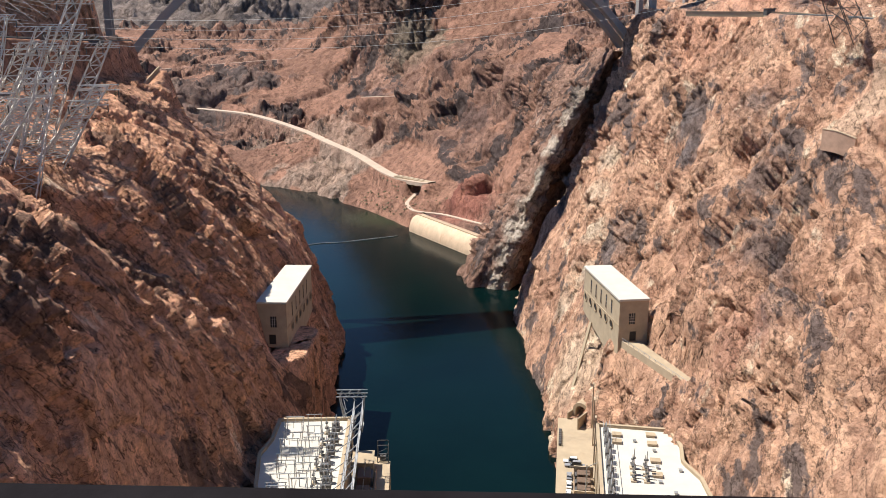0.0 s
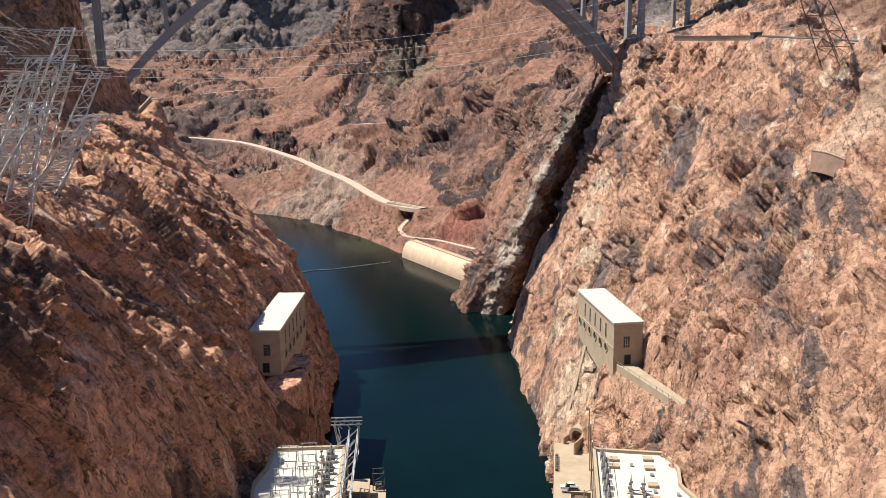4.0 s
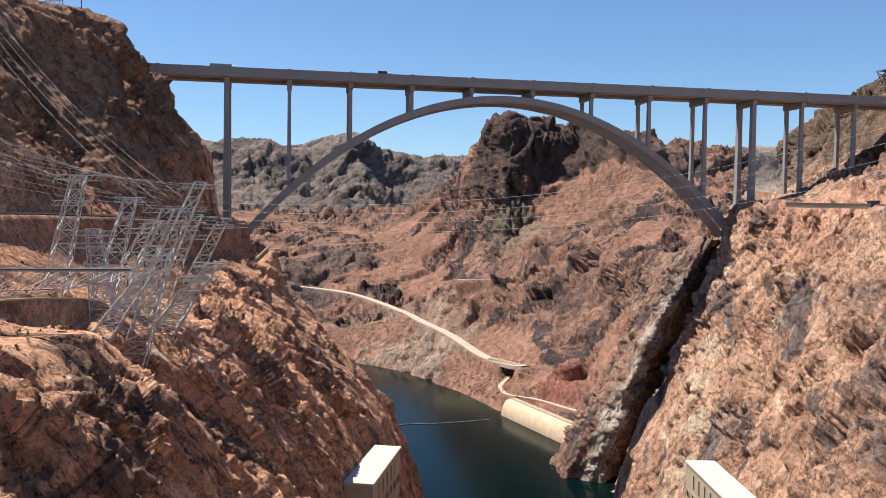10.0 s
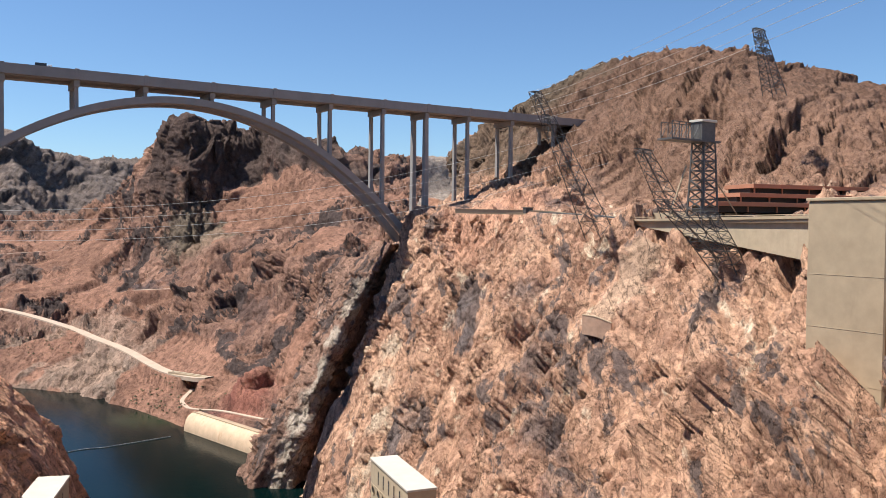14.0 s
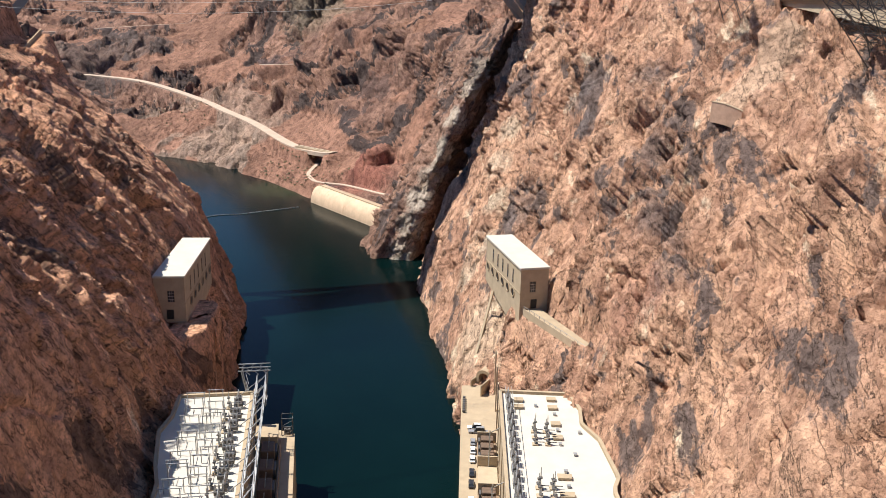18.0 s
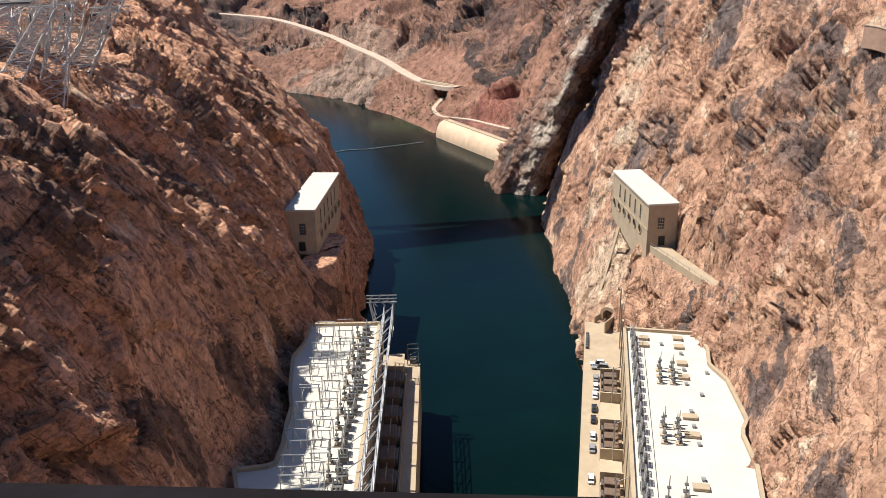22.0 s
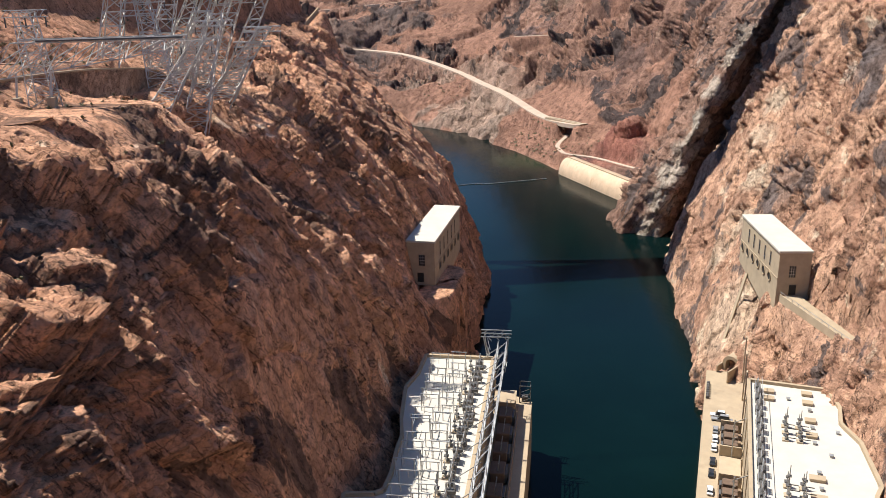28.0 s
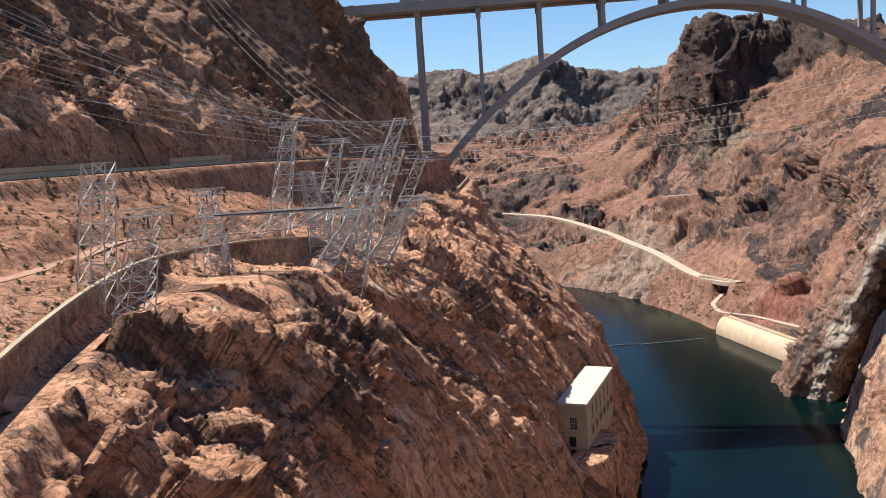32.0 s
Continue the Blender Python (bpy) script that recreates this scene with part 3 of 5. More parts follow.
# right side: river face, rim road ledge, reddish hill
right = [
    [(300, 640, -3), (305, 640, 20), (315, 645, 50), (325, 650, 80), (335, 650, 110), (345, 650, 140), (355, 650, 165), (365, 650, 185), (400, 650, 195), (430, 680, 215), (455, 720, 250), (520, 760, 280)],
    [(235, 540, -3), (245, 540, 20), (262, 545, 50), (278, 550, 80), (292, 552, 110), (302, 555, 139), (310, 558, 163), (320, 560, 190), (350, 560, 194), (400, 590, 215), (450, 650, 272), (540, 690, 300)],
    [(196, 480, -3), (204, 484, 20), (221, 493, 53), (244, 502, 80), (263, 510, 112), (279, 517, 139), (291, 526, 163), (301, 530, 188), (335, 530, 193), (400, 585, 222), (500, 645, 302), (600, 690, 340)],
]
right += [
    [(174, 413, -3), (186, 413, 20), (206, 414, 50), (226, 415, 80), (245, 416, 110), (262, 418, 140), (280, 420, 168), (292, 420, 190), (335, 420, 203), (396, 470, 216), (545, 610, 326), (640, 660, 352)],
    [(163, 374, -3), (174, 374, 20), (192, 374, 50), (212, 375, 80), (234, 376, 110), (256, 377, 140), (276, 378, 165), (293, 380, 186), (330, 375, 190), (404, 430, 214), (525, 500, 322), (640, 560, 345)],
    [(147, 318, -3), (159, 318, 20), (178, 319, 50), (199, 319, 78), (222, 320, 108), (248, 322, 138), (270, 322, 162), (288, 325, 184), (330, 320, 188), (405, 325, 204), (515, 420, 304), (620, 430, 308)],
]
right += [
    [(137, 280, -3), (150, 278, 20), (168, 276, 47), (188, 275, 78), (212, 275, 105), (238, 275, 135), (258, 275, 158), (278, 278, 179), (330, 270, 185), (410, 265, 202), (540, 370, 287), (640, 360, 283)],
    [(130, 235, -3), (140, 232, 20), (155, 230, 46), (178, 228, 76), (206, 226, 106), (230, 224, 134), (250, 222, 156), (268, 222, 174), (330, 215, 182), (420, 205, 198), (560, 300, 264), (660, 280, 260)],
    [(118, 185, -3), (128, 182, 20), (140, 178, 46), (162, 176, 78), (188, 174, 108), (212, 172, 136), (233, 170, 156), (254, 170, 172), (320, 160, 180), (420, 145, 194), (560, 210, 240), (660, 190, 236)],
]
right += [
    [(104, 140, -3), (110, 138, 20), (118, 136, 46), (140, 134, 80), (165, 132, 110), (190, 130, 138), (212, 128, 158), (232, 126, 170), (300, 110, 178), (400, 90, 190), (540, 130, 255), (640, 100, 270)],
    [(85, 85, -3), (92, 82, 22), (102, 78, 50), (120, 75, 84), (142, 72, 114), (165, 70, 140), (186, 66, 160), (205, 62, 172), (280, 50, 178), (380, 30, 186), (500, 40, 230), (600, 20, 240)],
    [(65, 15, -3), (75, 10, 22), (88, 5, 50), (105, 2, 84), (125, 0, 114), (145, -5, 140), (165, -8, 160), (182, -10, 172), (260, -20, 178), (350, -40, 184), (450, -50, 215), (560, -60, 225)],
    [(65, -60, -3), (75, -62, 22), (88, -65, 50), (105, -70, 84), (125, -72, 114), (145, -75, 140), (165, -78, 160), (182, -80, 172), (260, -90, 178), (350, -100, 184), (450, -110, 205), (560, -120, 215)],
]
RIM_ROAD = [(310, 470, 190), (304, 420, 189), (302, 380, 188), (296, 330, 186), (290, 296, 184)]
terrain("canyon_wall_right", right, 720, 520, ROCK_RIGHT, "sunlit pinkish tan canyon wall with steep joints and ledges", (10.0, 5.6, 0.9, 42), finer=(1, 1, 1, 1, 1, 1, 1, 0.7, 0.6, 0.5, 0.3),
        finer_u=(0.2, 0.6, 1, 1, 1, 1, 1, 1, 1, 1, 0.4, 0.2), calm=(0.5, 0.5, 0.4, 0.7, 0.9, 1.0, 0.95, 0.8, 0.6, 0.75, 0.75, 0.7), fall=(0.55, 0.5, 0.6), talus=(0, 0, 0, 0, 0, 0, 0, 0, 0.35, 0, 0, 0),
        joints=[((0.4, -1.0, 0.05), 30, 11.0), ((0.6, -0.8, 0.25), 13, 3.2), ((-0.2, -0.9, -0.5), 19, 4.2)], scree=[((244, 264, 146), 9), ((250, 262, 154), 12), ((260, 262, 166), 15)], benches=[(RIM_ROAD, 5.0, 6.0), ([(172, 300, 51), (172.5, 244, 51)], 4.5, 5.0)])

# beyond the crossing: pale spur, the far bank and the dark peak
spur = [
    [(275, 585, -52), (277, 585, -16), (286, 585, 28), (301, 585, 71), (323, 585, 116), (339, 585, 147), (352, 590, 168)],
    [(216, 541, -27), (218, 541, 3), (234, 541, 43), (249, 541, 78), (269, 541, 121), (283, 541, 149), (294, 543, 166)],
    [(212, 537, -27), (214, 537, 3), (230, 537, 43), (245, 537, 78), (265, 537, 121), (280, 537, 149), (291, 539, 166)],
    [(206, 535, -27), (208, 535, 3), (220, 535, 43), (234, 535, 78), (255, 535, 121), (274, 535, 149), (288, 537, 166)],
    [(186, 558, -31), (186, 558, 0), (212, 560, 40), (235, 562, 72), (260, 566, 118), (283, 572, 150), (302, 580, 166)],
    [(192, 592, -20), (207, 598, 3), (232, 606, 34), (258, 618, 66), (284, 632, 104), (306, 650, 134), (330, 675, 152)],
    [(240, 612, -8), (252, 636, 12), (278, 674, 42), (304, 714, 74), (326, 752, 104), (346, 792, 126), (372, 832, 143)],
]
PALE = (0.52, 0.45, 0.37)
ROCK_SPUR = rock("rock_spur", (0.37, 0.225, 0.165), (0.27, 0.165, 0.125), (0.12, 0.09, 0.082), (0.52, 0.42, 0.34), size=1.2, dark_at=(0.53, 0.58),
                 spots=[((207, 538, 4), 7, 14, PALE, 0.8), ((214, 538, 24), 7, 14, PALE, 0.8), ((220, 538, 43), 7, 13, PALE, 0.85), ((227, 538, 60), 6, 13, PALE, 0.8), ((234, 538, 78), 7, 13, PALE, 0.85), ((245, 538, 100), 6, 12, PALE, 0.8), ((256, 538, 121), 6, 12, PALE, 0.75), ((266, 538, 136), 5, 11, PALE, 0.5)])
terrain("pale_spur", spur, 260, 240, ROCK_SPUR, "grey-white fractured rock spur beside a black shaded cleft", (7.0, 4.2, 1.2, 30), calm=(0.8, 1.0, 1.0, 1.0, 1.0, 0.8, 0.6), fall=(0.6, 0.2, 0.8), joints=[((0.2, -1.0, 0.1), 12, 5.0), ((-0.4, -0.3, -1.0), 9, 3.0)])
far = [
    [(330, 600, -12), (345, 625, 30), (365, 655, 80), (390, 700, 120), (415, 750, 150), (460, 830, 172), (530, 940, 190), (640, 1090, 225), (740, 1260, 290), (820, 1450, 280)],
    [(260, 590, -12), (275, 610, 5), (295, 640, 35), (318, 680, 75), (335, 720, 110), (370, 800, 150), (430, 920, 178), (520, 1080, 225), (600, 1250, 298), (660, 1450, 280)],
    [(215, 600, -6), (232, 625, 14), (262, 665, 45), (292, 710, 80), (320, 760, 115), (355, 840, 150), (400, 940, 172), (455, 1080, 205), (505, 1230, 318), (565, 1450, 300)],
]
far += [
    [(219, 620, -3), (240, 660, 18), (274, 725, 48), (308, 805, 84), (335, 885, 114), (355, 975, 142), (385, 1080, 168), (415, 1190, 205), (455, 1320, 335), (490, 1550, 310)],
    [(193, 724, -3), (207, 750, 12), (232, 810, 34), (262, 890, 62), (290, 980, 92), (312, 1070, 122), (335, 1150, 155), (362, 1230, 205), (395, 1330, 343), (420, 1550, 320)],
    [(169, 830, -3), (180, 850, 10), (196, 900, 26), (222, 980, 50), (250, 1080, 82), (272, 1160, 112), (290, 1220, 150), (310, 1270, 225), (330, 1330, 330), (350, 1550, 310)],
]
far += [
    [(126, 937, -3), (133, 962, 12), (143, 1030, 34), (158, 1110, 54), (182, 1200, 80), (208, 1290, 110), (235, 1370, 145), (262, 1450, 180), (290, 1550, 215), (330, 1750, 215)],
    [(80, 1008, -3), (84, 1030, 14), (90, 1090, 38), (98, 1180, 60), (118, 1300, 88), (140, 1420, 112), (165, 1550, 138), (195, 1720, 165), (230, 1950, 185), (260, 2250, 185)],
    [(-20, 1050, -3), (-15, 1075, 14), (-5, 1140, 40), (8, 1240, 62), (22, 1360, 92), (35, 1480, 115), (45, 1620, 138), (62, 1800, 160), (92, 2100, 185), (120, 2400, 195)],
]
far += [
    [(-250, 1150, -3), (-240, 1175, 20), (-230, 1230, 55), (-220, 1330, 85), (-210, 1440, 110), (-200, 1550, 130), (-190, 1700, 150), (-180, 1880, 168), (-160, 2100, 185), (-140, 2400, 195)],
    [(-700, 1200, -3), (-690, 1225, 20), (-680, 1280, 55), (-670, 1370, 85), (-660, 1480, 110), (-650, 1580, 130), (-640, 1720, 150), (-630, 1900, 168), (-610, 2150, 185), (-600, 2400, 195)],
]
RIVER_ROAD = [(228, 780, 34), (219, 800, 32), (205, 860, 30.5), (188, 960, 39), (168, 1030, 45), (147, 1100, 52), (94, 1200, 64), (40, 1280, 66), (0, 1310, 67)]
LANDING = [(218, 802, 20), (205, 788, 14), (203, 770, 12), (206, 753, 12), (224, 729, 13), (238, 690, 14), (246, 665, 15)]
TERRACE = [(225, 1100, 94), (252, 1090, 95), (300, 1060, 98), (345, 1010, 104)]
HIGH_ROAD = [(185, 1470, 133), (158, 1480, 131), (60, 1490, 124), (-24, 1500, 117), (-120, 1520, 116)]
terrain("far_bank", far, 640, 440, ROCK_FAR, "red and brown desert slopes rising to a dark rocky peak", (24.0, 10.0, 2.6, 85), finer=(1.3, 1.3, 1.2, 1.2, 1, 0.8, 0.7, 0.8, 0.3),
        calm=(0.3, 0.5, 0.65, 0.8, 1.0, 0.9, 0.8, 1.0, 1.0, 0.8), fall=(0.1, 0.4, 0.6), cover=-0.2, bare=[((330, 1310, 290), 90), ((400, 1320, 300), 105), ((460, 1270, 305), 95), ((540, 1245, 300), 100), ((620, 1235, 290), 95), ((610, 1120, 255), 70), ((480, 1190, 288), 48), ((515, 1150, 272), 42), ((545, 1125, 260), 38)],
        scree=[((420, 1160, 210), 70), ((485, 1110, 202), 40), ((245, 1080, 98), 45), ((340, 1020, 118), 35)],
        joints=[((0.6, -1.0, 0.2), 52, 11.0), ((-0.6, -0.8, -0.3), 24, 3.0)], benches=[(RIVER_ROAD, 4.5, 9.0), (TERRACE, 7.0, 14.0), (HIGH_ROAD, 5.0, 15.0), (LANDING, 5.0, 9.0)])


# mountain ranges behind
def ridge(name, mat, label, y0, y1, xs, zs, low, rough, n=(320, 140)):
    rows = []
    for x, z in zip(xs, zs):
        k = x / y1
        rows.append([(k * y0, y0, low), (k * (y0 + (y1 - y0) * 0.35), y0 + (y1 - y0) * 0.35, low + (z - low) * 0.3), (k * (y0 + (y1 - y0) * 0.7), y0 + (y1 - y0) * 0.7, low + (z - low) * 0.62), (x, y1, z), (x, y1 + (y1 - y0) * 0.8, low)])
    return terrain(name, rows, n[0], n[1], mat, label, rough, fall=(0.1, -0.6, 0.5), cover=-0.5, joints=[((0.7, -1.0, 0.2), rough[3] * 0.5, rough[0] * 0.5), ((-0.7, -1.0, -0.3), rough[3] * 0.2, rough[0] * 0.2)])


ridge("mountain_range", ROCK_RANGE, "grey-brown desert mountain range in the distance", 1750, 2600,
      (-1200, -700, -400, -250, -110, -5, 118, 223, 347, 524, 800, 1300), (390, 400, 390, 380, 386, 380, 421, 408, 353, 362, 340, 330), 90, (34, 12, 3.0, 200), (420, 200))
ridge("hazy_range", ROCK_HAZE, "tan desert hills at the horizon, paled for haze", 3000, 3600,
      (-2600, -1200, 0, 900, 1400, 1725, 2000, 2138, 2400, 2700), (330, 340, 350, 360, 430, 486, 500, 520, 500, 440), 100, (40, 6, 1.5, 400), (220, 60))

# water: river below and the ground sheet under everything
obj_from("river", [(-1500, 20, 0), (700, 20, 0), (700, 1500, 0), (-1500, 1500, 0)], [(0, 1, 2, 3)], WATER)
tagged(bpy.data.objects["river"], "deep blue-green calm river water", "water", kind="structure")
obj_from("ground", [(-4500, -4000, -8), (4500, -4000, -8), (4500, 4800, -8), (-4500, 4800, -8)], [(0, 1, 2, 3)], ROCK_FAR)
tagged(bpy.data.objects["ground"], "brown desert ground reaching the horizon", "ground", kind="structure")


# ---- arch bridge ----
def arch_bridge():
    b = thing("arch_bridge", (139, 543, -1.4), 0, "grey concrete twin-rib arch highway bridge over the canyon", "bridge")
    ribs = (-9.0, 9.0)
    span, spring, crown = 164.0, 170.0, 257.5

    def rib_z(x):
        return crown - (crown - spring) * (x / span) ** 2 * (0.93 + 0.07 * (x / span) ** 2)

    for y in ribs:
        v, f, n = [], [], 60
        for i in range(n + 1):
            x = -span + 2 * span * i / n
            z, z2 = rib_z(x), rib_z(x + 0.5)
            t = Vector((0.5, 0, z2 - z)).normalized()
            up = Vector((-t.z, 0, t.x)) * 2.15
            for s, w in ((-1, -3), (-1, 3), (1, 3), (1, -3)):
                v.append((x + s * up.x, y + w, z + s * up.z))
        for i in range(n):
            k = 4 * i
            f += [(k + j, k + (j + 1) % 4, k + 4 + (j + 1) % 4, k + 4 + j) for j in range(4)]
        f += [(3, 2, 1, 0), (4 * n, 4 * n + 1, 4 * n + 2, 4 * n + 3)]
        obj_from("arch_rib", v, f, BRIDGE_GREY, b)
    places = [-217, -177, -139, -101, -62, -23, 18, 59, 100, 141, 177, 214, 255, 298, 340]
    ground = {-217: 225, -177: 178, 177: 180, 214: 186, 255: 205, 298: 222, 340: 245}
    for x in places:
        for y in ribs:
            foot = ground.get(x, rib_z(min(max(x, -span), span)) + 1.6)
            w = 2.9 if x in ground and abs(x) < 200 else 2.1
            bm = bmesh.new()
            flare = 1 + (262 - foot) / 280
            lo = [bm.verts.new((x + i * w * flare / 2, y + j * w * flare * 0.6, foot)) for i, j in ((-1, -1), (1, -1), (1, 1), (-1, 1))]
            hi = [bm.verts.new((x + i * w / 2, y + j * w * 0.6, 260.5)) for i, j in ((-1, -1), (1, -1), (1, 1), (-1, 1))]
            bm.faces.new(hi)
            bm.faces.new(lo[::-1])
            for i in range(4):
                j = (i + 1) % 4
                bm.faces.new((lo[i], lo[j], hi[j], hi[i]))
            part("column", bm, BRIDGE_GREY, b)
        part("pier_cap", box((x - 1.6, -11.5, 260.3), (x + 1.6, 11.5, 264.2), 0.15), BRIDGE_GREY, b)
        for y in (-13.2, 13.2):
            part("deck_bracket", box((x - 1.2, y - 0.5, 264.4), (x + 1.2, y + 0.5, 270.6), 0.1), BRIDGE_GREY, b)
    for y in (-9, 9):
        part("box_girder", box((-290, y - 4.4, 264.3), (356, y + 4.4, 267.4)), BRIDGE_GREY, b)
    part("deck", box((-290, -13.4, 267.4), (356, 13.4, 268.3)), BRIDGE_GREY, b)
    for y in (-13.0, 13.0):
        part("barrier", box((-290, y - 0.25, 268.3), (356, y + 0.25, 270.2)), BRIDGE_GREY, b)
    return b


arch_bridge()


# ---- valve houses on the canyon walls ----
def disc_tube(r0, r1, depth, n=20):
    """A ring standing out along -y from y = 0, outer radius r1, inner r0."""
    bm = bmesh.new()
    rows = []
    for r, y in ((r1, 0), (r1, -depth), (r0, -depth), (r0, 0.0)):
        rows.append([bm.verts.new((r * math.cos(2 * math.pi * i / n), y, r * math.sin(2 * math.pi * i / n))) for i in range(n)])
    for a, b in zip(rows[:-1], rows[1:]):
        for i in range(n):
            j = (i + 1) % n
            bm.faces.new((a[i], a[j], b[j], b[i]))
    return bm


def disc(r, y, n=20):
    bm = bmesh.new()
    bm.faces.new([bm.verts.new((r * math.cos(2 * math.pi * i / n), y, r * math.sin(2 * math.pi * i / n))) for i in range(n)])
    return bm


def window(parent, lo, hi, y, mullions=(1, 1), side=1.0):
    """A window on the face y (outside towards -y), with frame, pane and glazing bars."""
    (x0, z0), (x1, z1) = lo, hi
    w = part("window", box((x0, y - 0.05, z0), (x1, y + 0.15, z1)), GLASS_DARK, parent)
    f = bmesh.new()
    for a, b in (((x0 - 0.2, z0 - 0.2), (x0, z1 + 0.2)), ((x1, z0 - 0.2), (x1 + 0.2, z1 + 0.2)), ((x0, z0 - 0.2), (x1, z0)), ((x0, z1), (x1, z1 + 0.2))):
        add_box(f, (a[0], y - 0.14, a[1]), (b[0], y + 0.1, b[1]))
    part("frame", f, CONCRETE, w)
    for i in range(1, mullions[0] + 1):
        x = x0 + (x1 - x0) * i / (mullions[0] + 1)
        part("mullion", box((x - 0.06, y - 0.1, z0), (x + 0.06, y - 0.04, z1)), STEEL, w)
    for i in range(1, mullions[1] + 1):
        z = z0 + (z1 - z0) * i / (mullions[1] + 1)
        part("transom", box((x0, y - 0.1, z - 0.06), (x1, y - 0.04, z + 0.06)), STEEL, w)
    return w


def valve_house(at, turn, length, width, label, mirrored=False):
    """Local x runs along the river face, y into the rock; mirrored swaps the two ends' way round."""
    h = thing("valve_house", at, turn, label, "building", "valve houses")
    body = bmesh.new()
    low = [(0, 0, 50), (length, 0, 41), (length, width, 50), (0, width, 60)]
    v0 = [body.verts.new(v) for v in low]
    v1 = [body.verts.new((x, y, 71.0)) for x, y, _ in low]
    body.faces.new(v1)
    body.faces.new(v0[::-1])
    for i in range(4):
        j = (i + 1) % 4
        body.faces.new((v0[i], v0[j], v1[j], v1[i]))
    part("wall", body, CONCRETE, h)
    part("roof", box((-0.5, -0.5, 71.0), (length + 0.5, width + 0.3, 72.0), 0.12), ROOF_WHITE, h)
    part("string_course", box((0.0, -0.22, 60.0), (length + 0.22, 0.0, 60.5)), CONCRETE_PALE, h)
    for i in range(5):
        x = length * (0.22 + 0.145 * i)
        window(h, (x - 0.7, 62.3), (x + 0.7, 68.5), 0.0, (0, 3))
    for i in range(6):
        x = length * (0.075 + 0.148 * i)
        ring = disc_tube(1.75, 2.15, 0.35)
        bmesh.ops.translate(ring, verts=ring.verts, vec=(x, 0.0, 58.0))
        o = part("valve_opening", ring, CONCRETE_PALE, h)
        # A flat dark disc paints the shade inside each outlet.
        d = disc(1.75, -0.06)
        bmesh.ops.translate(d, verts=d.verts, vec=(x, 0.0, 58.0))
        part("recess", d, DARK, o, "flat dark disc painted as the shade inside an outlet")
    # the end that faces the dam: one barred window over a door
    for name, x0, x1, z0, z1 in (("end_window", 4.2, 6.8, 60.8, 65.6), ("door", 4.8, 7.6, 53.4, 57.6)):
        w = part(name, box((length - 0.1, x0, z0), (length + 0.06, x1, z1)), GLASS_DARK if name == "end_window" else DARK, h)
        fr = bmesh.new()
        add_box(fr, (length, x0 - 0.25, z0 - 0.2), (length + 0.15, x0, z1 + 0.25))
        add_box(fr, (length, x1, z0 - 0.2), (length + 0.15, x1 + 0.25, z1 + 0.25))
        add_box(fr, (length, x0, z1), (length + 0.15, x1, z1 + 0.25))
        part("frame", fr, CONCRETE_PALE, w)
        if name == "end_window":
            for k in (1, 2):
                part("mullion", box((length + 0.05, x0 + (x1 - x0) * k / 3 - 0.08, z0), (length + 0.12, x0 + (x1 - x0) * k / 3 + 0.08, z1)), STEEL, w)
            for k in (1, 2, 3):
                part("transom", box((length + 0.05, x0, z0 + (z1 - z0) * k / 4 - 0.08), (length + 0.12, x1, z0 + (z1 - z0) * k / 4 + 0.08)), STEEL, w)
    if mirrored:
        for o in h.children_recursive:
            if o.data:
                for v in o.data.vertices:
                    v.co.y = -v.co.y
                o.data.flip_normals()
    return h


valve_house((52, 383, 0), -109, 55, 12, "concrete valve house on the canyon wall, roof half in shade", True)
valve_house((176, 344, 0), -100, 51, 12.5, "sunlit concrete valve house with a row of round valve openings")

# walkway from the valve house door along the rock
ramp_thing = thing("walkway", (0, 0, 0), 0, "sunlit concrete walkway with a pipe rail beside the cliff", "walkway")
part("slab", prism([(168.2, 292), (169.5, 246), (174.5, 244), (176, 291)], 46, 53.3), CONCRETE_PALE, ramp_thing)
part("kerb", prism([(167.9, 292), (169.2, 245.6), (169.6, 245.6), (168.3, 292)], 46, 54.2), CONCRETE, ramp_thing)
for i in range(12):
    y = 247 + i * 4
    part("rail_post", box((167.95 + (292 - y) * 0.0283, y - 0.08, 54.2), (168.15 + (292 - y) * 0.0283, y + 0.08, 55.4)), STEEL, ramp_thing)
bars("rail", [((168.05, 292, 55.3), (169.35, 246, 55.3), 0.14)], STEEL, ramp_thing)
# pipe trench down the slope under the valve house
bars("slope_pipe", [((173, 330, 49), (163, 322, 28), 1.1), ((163, 322, 28), (148, 310, 2), 1.1)], CONCRETE)
tagged(bpy.data.objects["slope_pipe"], "concrete encased pipe running down the cliff", "pipe")


# ---- powerhouses ----
def mast_unit(at, turn, high, group, label):
    m = thing("insulator_mast", at, turn, label, "mast", group)
    for k, s in ((0.35, 0.7), (0.65, 0.5)):
        part("collar", box((-s, -s, high * k - 0.2), (s, s, high * k + 0.2), 0.1), STEEL_DARK, m)
    bm = bmesh.new()
    bmesh.ops.create_cone(bm, cap_ends=True, segments=8, radius1=0.32, radius2=0.1, depth=high, matrix=Matrix.Translation((0, 0, high / 2)))
    part("pole", bm, STEEL, m)
    part("footing", box((-0.9, -0.9, 0), (0.9, 0.9, 0.5), 0.05), CONCRETE, m)
    bars("arm", [((-0.2, 0, high * 0.2), (3.0, 0, high * 0.2), 0.2)], STEEL_DARK, m)
    return m


